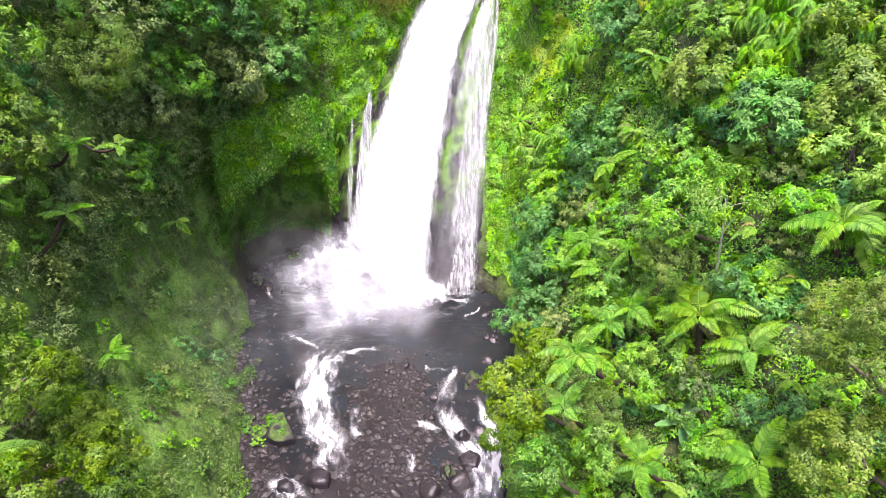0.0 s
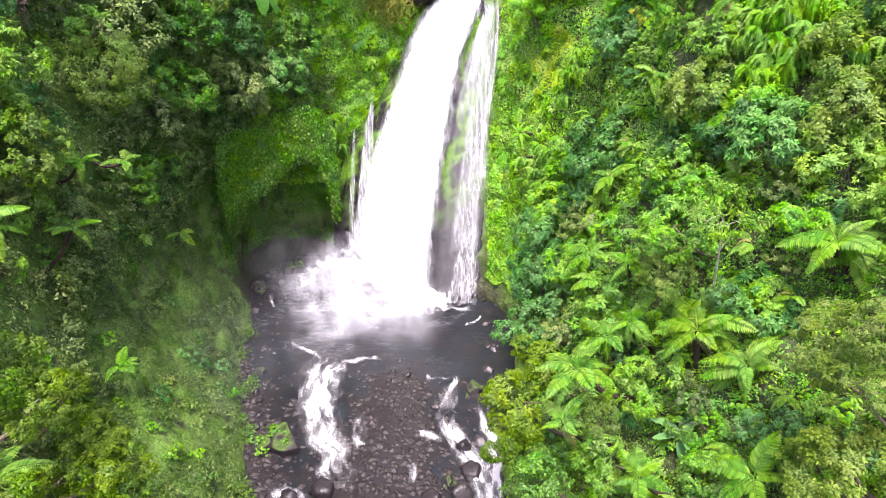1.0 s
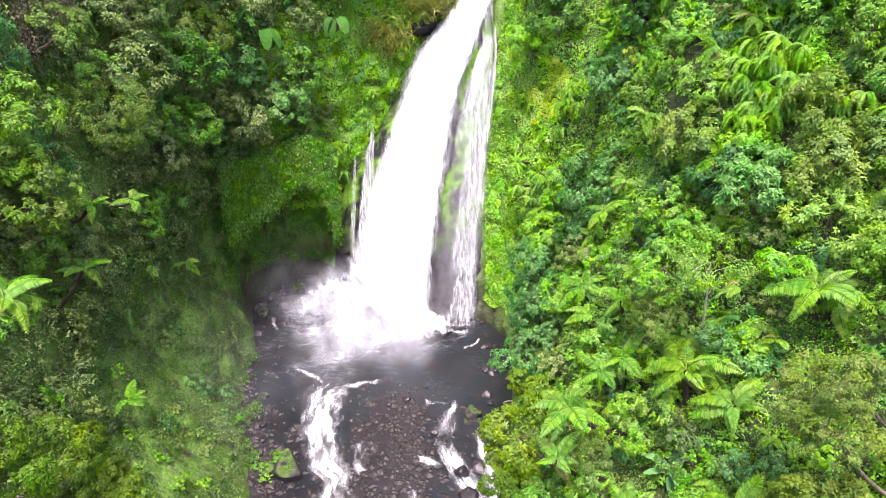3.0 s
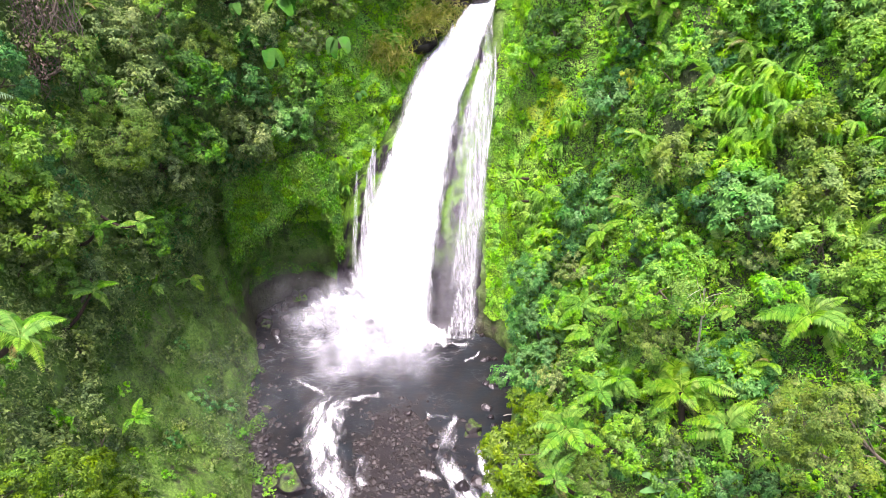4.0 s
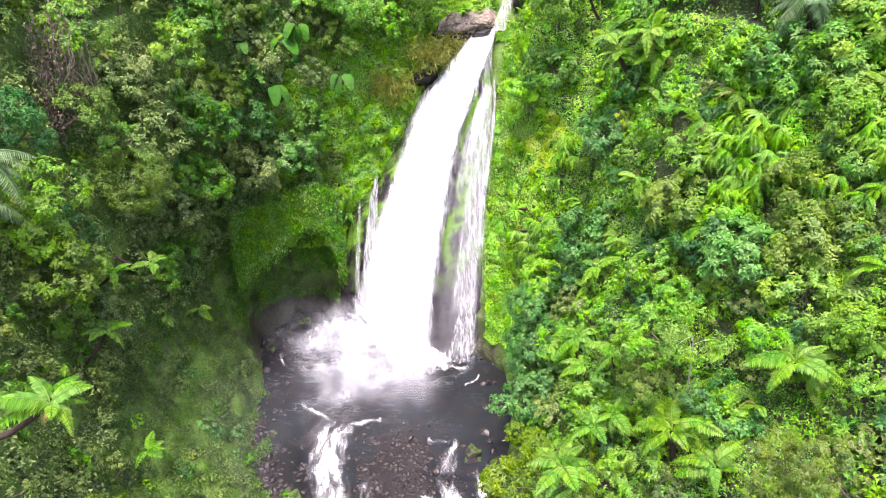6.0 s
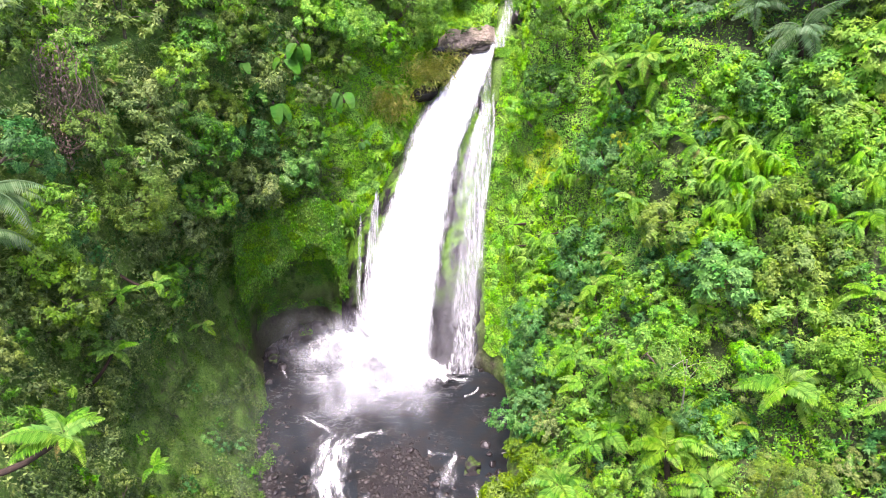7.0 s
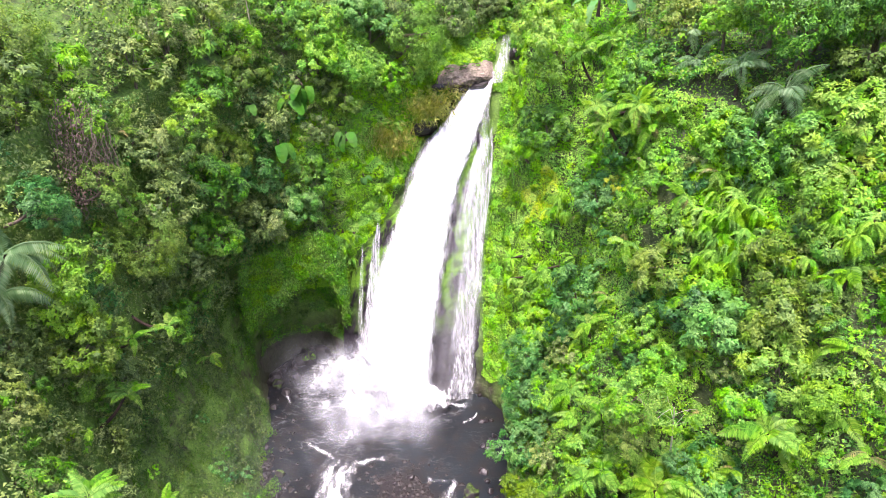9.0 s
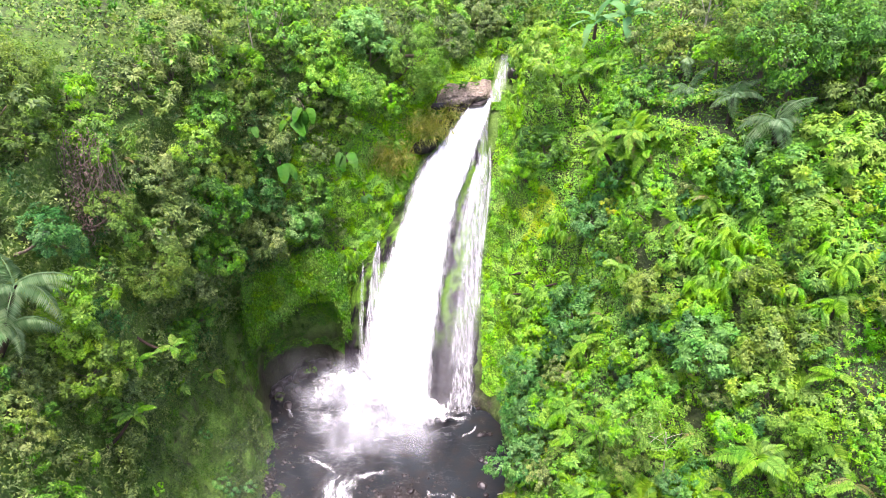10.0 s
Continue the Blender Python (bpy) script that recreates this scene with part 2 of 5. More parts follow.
CLIFF, BED, WATER = cliff_material(), bed_material(), water_material()
WET_ROCK = wet_rock_material("wet_rock", 0.0)
MOSSY_ROCK = wet_rock_material("mossy_rock", 1.0, gloss=0.75)


def fall_rock_material():
    m, nt, b = material("fall_rock")
    fine = noise_of(nt, 2.6, 8, (1.0, 1.0, 0.3))
    rock = ramp(nt, fine, [(0.3, (0.007, 0.0055, 0.0075)), (0.7, (0.030, 0.024, 0.031))])
    moss = ramp(nt, noise_of(nt, 4.0, 5), [(0.3, (0.05, 0.14, 0.010)), (0.7, (0.15, 0.30, 0.022))])
    strip = grey(nt, noise_of(nt, 0.62, 4, (1.0, 1.0, 0.10)), 0.43, 0.58)
    sep = nt.nodes.new("ShaderNodeSeparateXYZ")
    link(nt, nt.nodes.new("ShaderNodeNewGeometry").outputs["Position"], sep.inputs[0])
    high = maths(nt, "MINIMUM", maths(nt, "MAXIMUM", maths(nt, "MULTIPLY", maths(nt, "SUBTRACT", sep.outputs[2], 8.0), 0.15), 0.0), 1.0)
    link(nt, mix(nt, maths(nt, "MULTIPLY", strip, high), rock, moss), b.inputs["Base Color"])
    b.inputs["Roughness"].default_value = 0.8
    b.inputs["Specular IOR Level"].default_value = 0.2
    bump(nt, b, fine, 0.5, 0.1)
    return m


FALL_ROCK = fall_rock_material()
PALE_ROCK = wet_rock_material("pale_rock", 0.25, (0.075, 0.055, 0.044), (0.40, 0.32, 0.26), 0.85, 0.0)
FALL_WHITE = falls_material("falling_water", 0.12, 1.0, (2.2, 0.6, 0.4), 1.0, 2.4)
FALL_VEIL = falls_material("falling_veil", 0.25, 0.95, (3.2, 1.0, 0.035), 0.62, 1.7)
FALL_HAZE = falls_material("falling_haze", 0.0, 1.1, (1.6, 0.9, 0.06), 0.19, 1.2)
FALL_STRAND = falls_material("falling_strand", 0.30, 1.05, (4.0, 1.0, 0.06), 0.62, 2.0)
FALL_LACE = falls_material("falling_lace", 0.46, 0.80, (2.6, 1.0, 0.45), 0.75, 1.5)
SPLASH = falls_material("splash", 0.30, 0.95, (0.9, 0.9, 0.9))
RAPID = falls_material("rapid", 0.36, 1.25, (2.6, 0.8, 1.0), 0.5, 2.0)
LACE = falls_material("lace", -0.3, 0.9, (2.0, 1.0, 1.6), 0.2, 1.4)
MIST = mist_material()


# ---- building helpers ----
def mesh_of(name, verts, faces, mats, smooth=False, fade=None):
    me = bpy.data.meshes.new(name)
    verts, faces = np.asarray(verts, np.float32), np.asarray(faces, np.int32)
    k = faces.shape[1]
    me.vertices.add(len(verts))
    me.vertices.foreach_set("co", verts.ravel())
    me.loops.add(faces.size)
    me.loops.foreach_set("vertex_index", faces.ravel())
    me.polygons.add(len(faces))
    me.polygons.foreach_set("loop_start", np.arange(0, faces.size, k, dtype=np.int32))
    me.polygons.foreach_set("use_smooth", np.full(len(faces), smooth))
    me.update(calc_edges=True)
    for m in mats:
        me.materials.append(m)
    if fade is not None:
        at = me.attributes.new("fade", "FLOAT", "POINT")
        at.data.foreach_set("value", np.asarray(fade, np.float32))
    return me


def child(name, me, parent, m=None, label=""):
    ob = new(name, me)
    ob.parent = parent
    if m is not None:
        ob.matrix_basis = m
    return tagged(ob, label)


def grid_faces(nu, nv):
    i, j = np.meshgrid(np.arange(nu - 1), np.arange(nv - 1), indexing="ij")
    a = (i * nv + j).ravel()
    return np.stack([a, a + nv, a + nv + 1, a + 1], 1)


def fbm(p, scale, octaves=3):
    return noise.fractal(Vector(p) * scale, 0.9, 2.0, octaves)


def unit(a):
    return a / np.maximum(np.linalg.norm(a, axis=-1, keepdims=True), 1e-6)


def leaves(points, along, normal, length, width, plain=False):
    """Pointed leaves, folded along the midrib or (the small ones) plain: verts and triangles."""
    points, along, normal = (np.asarray(a, float) for a in (points, along, normal))
    along = unit(along)
    side = unit(np.cross(along, normal))
    up = np.cross(side, along)
    L, W = np.asarray(length)[:, None], np.asarray(width)[:, None]
    if plain:
        v = np.stack([points + side * W * 0.5, points + along * L - up * L * 0.1, points - side * W * 0.5], 1).reshape(-1, 3)
        return v, np.arange(len(v)).reshape(-1, 3)
    mid = points + along * L * 0.45
    tip = points + along * L - up * L * 0.16
    v = np.stack([points, mid + side * W * 0.5 + up * W * 0.16, tip, mid - side * W * 0.5 + up * W * 0.16], 1).reshape(-1, 3)
    b = np.arange(len(points))[:, None] * 4
    return v, np.concatenate([b + [0, 1, 2], b + [0, 2, 3]], 1).reshape(-1, 3)


def tube(path, radii, sides=7):
    """A tapered tube along a path."""
    path = np.asarray(path, float)
    t = unit(np.gradient(path, axis=0))
    a = unit(np.cross(t, np.array([0.31, 0.9, 0.17])))
    b = np.cross(t, a)
    ang = np.linspace(0, 2 * np.pi, sides, endpoint=False)
    ring = np.cos(ang)[None, :, None] * a[:, None] + np.sin(ang)[None, :, None] * b[:, None]
    v = (path[:, None] + ring * np.asarray(radii)[:, None, None]).reshape(-1, 3)
    f = []
    for i in range(len(path) - 1):
        for j in range(sides):
            k = (j + 1) % sides
            f.append((i * sides + j, i * sides + k, (i + 1) * sides + k, (i + 1) * sides + j))
    return v, np.array(f)


def joined(pieces):
    vs, fs, n = [], [], 0
    for v, f in pieces:
        vs.append(v)
        fs.append(f + n)
        n += len(v)
    return np.concatenate(vs), np.concatenate(fs)


# ---- the gorge ----
# Sections of the gorge's sides, from behind on the one side round the falls to behind on the other:
# plan places at the heights 0, 14, 28 and 44 m above the pool.
LEFT = [((-26, -60), (-34, -60), (-44, -60), (-60, -60)), ((-14, 2), (-20, 2), (-27, 2), (-40, 2)),
        ((-14, 18), (-18, 18), (-22, 18), (-33, 20)), ((-16, 32), (-25.5, 32), (-30, 33), (-36, 34)),
        ((-19, 45), (-28.5, 44), (-30, 44), (-34, 46)), ((-22, 58), (-28, 58), (-27.6, 58), (-27.4, 60)),
        ((-24, 71), (-26, 69.8), (-22.6, 69.5), (-22.4, 70.6))]
BACK = [((-18, 75), (-17, 75), (-16, 72), (-14, 75)), ((-13, 71), (-12, 73.5), (-8.5, 75), (-6, 80)),
        ((-5, 68), (-4.5, 72), (-2, 78), (1, 90)), ((4, 66.5), (5, 71.5), (6.6, 77), (10, 88)),
        ((7, 64), (9, 67.5), (10.5, 70.5), (11.5, 78))]
RIGHT = [((7.5, 58), (12, 60), (14.8, 65), (17.5, 72.5)), ((7, 48), (13, 50), (17.5, 54), (19.5, 59.5)),
         ((5, 38), (16, 38), (23, 42), (28, 49)), ((7, 27), (21, 26), (28.5, 29), (36, 36)),
         ((8, 10), (20, 8), (30, 8), (42, 8)), ((16, -60), (26, -60), (36, -60), (50, -60))]
SECTIONS = np.array(LEFT + BACK + RIGHT, float)          # section, level, xy
LEVELS = np.array([0.0, 14.0, 28.0, 44.0])
NS = len(SECTIONS)


def hermite(knots, values, x):
    """A smooth curve through values at knots, with no overshoot to speak of."""
    slope = np.gradient(values, knots, axis=0)
    i = np.clip(np.searchsorted(knots, x) - 1, 0, len(knots) - 2)
    h = knots[i + 1] - knots[i]
    t = ((x - knots[i]) / h).reshape(-1, *([1] * (values.ndim - 1)))
    h = h.reshape(t.shape)
    return ((2 * t**3 - 3 * t**2 + 1) * values[i] + (t**3 - 2 * t**2 + t) * h * slope[i]
            + (3 * t**2 - 2 * t**3) * values[i + 1] + (t**3 - t**2) * h * slope[i + 1])


def gorge(s, z):
    """The place at section s (0 to 17) and height z (-2 to 44), before any relief."""
    lev = hermite(np.arange(NS, dtype=float), SECTIONS, np.atleast_1d(float(s)))[0]
    q = hermite(LEVELS, lev, np.atleast_1d(float(np.clip(z, 0, 44))))[0]
    return np.array([q[0], q[1], z])


def build_terrain():
    s_list = np.concatenate([np.linspace(0, 2, 16, endpoint=False), np.linspace(2, 16, 322, endpoint=False), np.linspace(16, 17, 12)])
    z_list = np.linspace(-2, 44, 124)
    lev = hermite(np.arange(NS, dtype=float), SECTIONS, s_list)             # n, 4, 2
    zz = np.clip(z_list, 0, 44)
    q = np.stack([hermite(LEVELS, lev[i], zz) for i in range(len(s_list))])  # n, 124, 2
    P = np.concatenate([q, np.broadcast_to(z_list[None, :, None], (len(s_list), 124, 1))], 2)
    # above the brow the ground flattens and runs out into the hills
    top = P[:, -1]
    centre = np.array([0.0, 40.0])
    away = unit(top[:, :2] - centre)
    rim = []
    for out, z in ((3, 46), (8, 48), (18, 51), (40, 57), (90, 70), (250, 95), (900, 140)):
        rim.append(np.concatenate([top[:, :2] + away * out, np.full((len(top), 1), z)], 1))
    P = np.concatenate([P, np.stack(rim, 1)], 1)
    nrm = unit(np.cross(np.gradient(P, axis=0), np.gradient(P, axis=1)))
    shift = np.zeros(P.shape[:2])
    for i in range(P.shape[0]):
        for j in range(P.shape[1]):
            p = P[i, j]
            shift[i, j] = 0.9 * fbm(p, 0.11, 2) + 0.45 * fbm(p + 31, 0.45, 3)
    P = P + nrm * shift[..., None]
    return P


TERRAIN = build_terrain()
NU, NV = TERRAIN.shape[:2]
ground = new("ground", mesh_of("ground", TERRAIN.reshape(-1, 3), grid_faces(NU, NV), [CLIFF], True))
tagged(ground, "steep gorge sides of dark rock and moss under thick jungle", "gorge", kind="structure")

from mathutils.bvhtree import BVHTree
BVH = BVHTree.FromPolygons([Vector(v) for v in TERRAIN.reshape(-1, 3)], [tuple(f) for f in grid_faces(NU, NV)])


def onto_ground(p):
    """The ground straight below p, or the nearest ground where that lies far down."""
    hit = BVH.ray_cast(Vector(p) + Vector((0, 0, 0.5)), Vector((0, 0, -1)), 7.0)
    if hit[0] is None:
        hit = BVH.find_nearest(Vector(p))
    return hit[0]


# riverbed
def bed_height(x, y):
    bar = math.exp(-((x + 5.0 - 0.02 * (y - 45)) / 4.6) ** 2) * (1 / (1 + math.exp((y - 53.5) / 0.8)))
    shore = 1 / (1 + math.exp(-(-17.5 - 0.28 * (y - 45) - x) / 1.2))
    deep = -1.2 / (1 + math.exp((54.5 - y) / 1.0))
    return -0.42 + 0.62 * bar + 0.7 * shore + deep * (1 - shore) + 0.22 * fbm((x, y, 0), 0.35, 4)


def build_bed():
    nx, ny = 110, 180
    v = [(x, y, bed_height(x, y)) for x in np.linspace(-34, 22, nx) for y in np.linspace(-60, 84, ny)]
    return mesh_of("riverbed", v, grid_faces(nx, ny), [BED], True)


far = new("ground_far", mesh_of("ground_far", [(-1500, -1500, -3), (1500, -1500, -3), (1500, 1500, -3), (-1500, 1500, -3)], [(0, 1, 2, 3)], [CLIFF]))
tagged(far, "low ground of the valley downstream", "ground", kind="structure")
tagged(new("riverbed", build_bed()), "wet brown gravel bed of the stream below the falls", "riverbed", kind="structure")


def build_water():
    nx, ny = 120, 150
    xs, ys = np.linspace(-30, 14, nx), np.linspace(-60, 80, ny)
    v = [(x, y, 0.02 - 0.012 * max(0, 54 - y) + 0.05 * fbm((x, y * 1.5, 3), 0.4, 2) * (0.4 + max(0, (y - 50) / 16))) for x in xs for y in ys]
    return mesh_of("water", v, grid_faces(nx, ny), [WATER], True)


tagged(new("water", build_water()), "dark clear pool and stream with torn white foam", "water", kind="structure")


# ---- the falls ----
FZ = np.array([0.0, 4.9, 8.6, 12.0, 15.4, 18.6, 21.9, 25.1, 28.3, 31.3, 34.3, 37.1, 37.9])
F_LEFT = np.array([-11.2, -10.8, -10.4, -9.6, -8.8, -7.8, -6.4, -5.2, -4.1, -2.5, 0.2, 2.7, 4.2])
F_RIGHT = np.array([-1.4, -1.6, -1.3, -0.8, -0.4, 0.2, 0.8, 1.4, 2.3, 3.6, 4.8, 6.0, 6.4])
F_VEIL = np.array([3.6, 4.6, 4.8, 4.9, 5.0, 5.2, 5.5, 5.9, 6.4, 6.2, 6.1, 6.4, 6.6])
F_Y = np.interp(FZ, [0, 10, 20, 29, 36, 38], [64.8, 67.6, 71.8, 75.3, 79.3, 81.5])


def build_fall():
    """The white main fall: a bulging, torn curtain."""
    nu, nv = 90, 190
    v, fade = [], []
    for u in np.linspace(-0.13, 1.10, nu):
        for z in np.linspace(-0.3, 38.2, nv):
            l, r, y = np.interp(z, FZ, F_LEFT), np.interp(z, FZ, F_RIGHT), np.interp(z, FZ, F_Y)
            x = l + (r - l) * u + 0.18 * fbm((u * 5, 0, z * 0.45), 1.0, 4)
            bulge = math.sin(math.pi * min(max(u, 0), 1)) ** 0.7
            y -= (0.25 + 1.2 * min(1, (38.5 - z) / 10)) * bulge + 0.45 * fbm((x * 1.5, 5, z * 0.14), 1.0, 4)
            if z > 36.5:
                y += (z - 36.5) * 1.1
            v.append((x, y, z))
            e = min((u + 0.13) / 0.26, (1.10 - u) / 0.20)
            fade.append(min(1.1, 1.1 * e))
    return mesh_of("main_fall", v, grid_faces(nu, nv), [FALL_WHITE], True, fade)


def sheet(name, zs, xs, widths, out, mat, strength, nu=24, nv=80):
    """A thin sheet of falling water down the rock: centre and width at the heights zs, that far out from the rock."""
    v, fade = [], []
    for a in np.linspace(-0.5, 0.5, nu):
        for z in np.linspace(zs[0], zs[-1], nv):
            c, w = np.interp(z, zs, xs), np.interp(z, zs, widths)
            x = c + a * w + 0.12 * fbm((3, c, z * 0.5), 1.0, 3)
            y = np.interp(z, FZ, F_Y) + 0.35 - out - 0.18 * fbm((x * 2, 9, z * 0.3), 1.0, 3) - 0.2 * (1 - 4 * a * a)
            v.append((x, y, z))
            f = min(1.0, (0.5 - abs(a)) / 0.2, (zs[-1] - z) / 1.2 + 0.3, (z - zs[0]) / 3.0 if zs[0] > 4 else 1.0)
            fade.append(strength * max(f, 0))
    return mesh_of(name, v, grid_faces(nu, nv), [mat], True, fade)


waterfall = tagged(new("waterfall"), "tall white waterfall plunging down a dark rock face into a pool", "waterfall")


def fall_part(name, me, label=""):
    return child(name, me, waterfall, None, label)


fall_part("main_fall", build_fall())
fall_part("side_fall", sheet("side_fall", (0.6, 10.0, 15.4, 20.0, 23.2), (-10.0, -9.6, -9.1, -8.6, -8.2), (3.2, 2.3, 1.8, 1.4, 0.3), 0.35, FALL_STRAND, 0.78), "thin white side chute")
fall_part("side_fall", sheet("side_fall", (0.6, 9.0, 15.0, 20.2), (-11.1, -10.9, -10.6, -10.3), (1.5, 1.0, 0.7, 0.3), 0.15, FALL_STRAND, 0.66), "thin trickle beside the chute")
fall_part("veil", sheet("veil", (4.5, 8, 12, 18, 22, 25, 29, 33), (2.2, 2.5, 2.8, 3.5, 3.9, 4.2, 4.7, 5.5), (4.6, 4.3, 3.8, 3.2, 3.0, 3.0, 2.8, 1.2), 0.15, FALL_VEIL, 0.66, 50, 140), "thin veil of water over mossy rock")
fall_part("veil", sheet("veil", (1.0, 5, 12, 18, 22, 25, 29), (1.5, 1.6, 2.2, 2.9, 3.3, 3.8, 4.8), (6.4, 6.6, 6.2, 5.4, 5.0, 4.6, 4.0), 0.1, FALL_HAZE, 0.62, 30, 80), "thin spray over mossy rock")
fall_part("strand", sheet("strand", (12, 18, 22, 26, 29, 31, 34), (4.2, 4.6, 5.0, 5.5, 6.0, 6.0, 6.1), (1.1, 1.0, 0.9, 0.7, 0.6, 0.5, 0.4), 0.3, FALL_STRAND, 0.74), "bright strand at the fall's edge")
fall_part("veil", sheet("veil", (0.3, 3.0, 6.0, 9.5), (2.0, 2.2, 2.6, 3.0), (4.6, 4.2, 3.6, 2.6), 0.3, FALL_LACE, 0.62, 40, 60), "torn lacework of water at the foot")
lace_rng = np.random.default_rng(17)
for i in range(30):          # the lacework of thin strands fanning out at the foot
    k = np.linspace(0, 1, 14)
    z0 = 1.5 + 7.5 * lace_rng.random() ** 1.3
    x0 = lace_rng.uniform(0.6, 3.4) + 0.13 * z0
    x1 = x0 + lace_rng.uniform(-1.2, 0.7)
    zz = z0 + (0.15 - z0) * k
    xx = x0 + (x1 - x0) * k**1.2 + lace_rng.uniform(0.12, 0.4) * np.sin(k * lace_rng.uniform(6, 16) + lace_rng.uniform(0, 6)) + 0.09 * np.cumsum(lace_rng.normal(size=14))
    v, f = tube(np.stack([np.clip(xx, -1.0, 4.9), np.interp(zz, FZ, F_Y) - 0.35 + 0.1 * np.sin(k * 9 + i), zz], 1), 0.008 + lace_rng.uniform(0.010, 0.036) * np.sin(math.pi * (0.08 + 0.85 * k)), 6)
    fall_part("strand", mesh_of("strand", v, f, [LACE], True, [1.0] * len(v)), "thin strand in the lacework at the foot")
fall_part("strand", sheet("strand", (19, 23, 26, 29, 32, 35, 37), (1.4, 2.3, 3.1, 4.1, 5.0, 5.4, 5.6), (1.4, 2.0, 2.4, 2.4, 1.8, 1.0, 0.7), 0.6, FALL_STRAND, 0.60, 36, 100), "white strands at the fall's edge")
fall_part("strand", sheet("strand", (22, 26, 29, 32), (2.6, 3.3, 4.0, 4.8), (1.0, 1.4, 1.6, 1.0), 0.5, FALL_VEIL, 0.66), "bright strand at the fall's edge")


def build_upper_fall():
    v, fade = [], []
    for a in np.linspace(-0.5, 0.5, 16):
        for t in np.linspace(0, 1, 40):
            w = 1.0 + 1.8 * t
            v.append((8.3 - 1.7 * t * t + a * w + 0.1 * fbm((a * 3, t * 4, 1), 1, 3), 87.6 - 5.0 * t - 0.3 * (1 - 4 * a * a), 43.0 - 5.2 * t**1.3))
            fade.append((0.2 + 0.5 * min(1, (0.5 - abs(a)) / 0.25)) * min(1.0, 0.25 + t / 0.25))
    return mesh_of("upper_fall", v, grid_faces(16, 40), [FALL_STRAND], True, fade)


fall_part("upper_fall", build_upper_fall(), "short upper chute above the lip")


def build_fall_rock():
    """The wet face behind the falls, a little proud of the ground."""
    nu, nv = 110, 180
    v = []
    for u in np.linspace(0, 1, nu):
        for z in np.linspace(-1, 36.5, nv):
            l = np.interp(z, FZ, F_LEFT) - np.interp(z, [0, 17, 22, 24, 36], [2.6, 3.4, 1.5, 0.1, 0.0])
            r = np.interp(z, FZ, F_VEIL) + np.interp(z, [0, 8, 16, 30, 36], [1.6, 0.8, 0.1, -0.1, -0.6])
            x = l + (r - l) * u
            y = np.interp(z, FZ, F_Y) + 0.85 + 2.4 * (2 * abs(u - 0.5)) ** 7
            p = (x, y, z)
            v.append((x, y - 0.5 * fbm(p, 0.35, 3) - 0.3 * abs(fbm((x, y, z * 0.6), 1.1, 3)), z))
    return mesh_of("fall_rock", v, grid_faces(nu, nv), [FALL_ROCK], True)


tagged(new("rock_face", build_fall_rock()), "dark wet rock face with moss behind the falling water", "rock face", kind="structure")


def build_splash():
    """The heap of white water at the foot, thinning outwards over the pool."""
    nx, ny = 170, 110
    v, fade = [], []
    for x in np.linspace(-21.5, 3.0, nx):
        for y in np.linspace(58.0, 73.0, ny):
            ex = max(0.0, (-13.8 - x) / 7.0, (x + 2.2) / 3.4)
            back = 66.0 + 0.35 * max(0.0, -9.0 - x)
            d = math.hypot(max(0.0, back - y) / 5.0, ex)
            a = math.atan2(y - 68.5, x + 7.0)
            spokes = fbm((4.5 * math.cos(a), 4.5 * math.sin(a), 0.9 * d), 1.0, 5)      # torn outwards from the foot
            h = max(0.0, 1 - d)
            n = fbm((x, y, 2), 0.55, 4)
            v.append((x, y, 0.06 + (2.4 + 2.6 * math.exp(-((x + 11.5) / 3.0) ** 2 - ((y - 67.5) / 3.0) ** 2)) * h * h + 0.7 * h * n))
            rear = 1.0 if x > -9.5 else 1.0 - min(1.0, max(0.0, y - back - 1.0) / 4.0) * min(1.0, (-9.5 - x) / 2.0)
            fade.append(rear * max(0.0, min(1.1, 1.75 * h + (0.16 * n + 0.46 * spokes) * min(1.0, 4 * h))) if y < 72.5 else 0.0)
    return mesh_of("splash", v, grid_faces(nx, ny), [SPLASH], True, fade)


fall_part("splash", build_splash(), "churning white water at the foot")


def build_apron():
    """The cone of water thrown out at the foot: high where it leaves the fall, running low to both sides."""
    nx, nv = 130, 44
    v, fade = [], []
    for x in np.linspace(-19.5, 2.2, nx):
        top = np.interp(x, [-19.5, -17.0, -14.6, -12.6, -10.6, -8.0, -3.0, 0.5, 2.2], [1.4, 4.6, 7.4, 10.0, 12.5, 10.0, 5.0, 1.8, 0.4])
        for b in np.linspace(0, 1, nv):
            z = top * b * (1 + 0.14 * fbm((x, 3, b), 0.7, 4))
            lean = np.interp(x, [-19.5, -14.0, -9.0, 2.2], [68.6, 67.2, 65.2, 65.0])
            y = lean - np.interp(x, [-19.5, -13.0, -8.0], [1.0, 1.8, 3.2]) * (1 - b) ** 1.5 - 0.5 * fbm((x, 0, z), 0.6, 4)
            v.append((x, y, 0.05 + z))
            torn = fbm((x * 0.8 + z * 0.35, 7, z * 0.5), 1.0, 5)
            f = min(1.0, (1 - b) / 0.5, z / 1.5 + 0.02, (x + 19.5) / 4.5, (2.2 - x) / 2.6)
            fade.append(max(0.0, min(1.1, 1.0 * f + 0.5 * torn * min(1.0, 3 * f))))
    return mesh_of("apron", v, grid_faces(nx, nv), [SPLASH], True, fade)


fall_part("apron", build_apron(), "cone of white water thrown out at the foot")


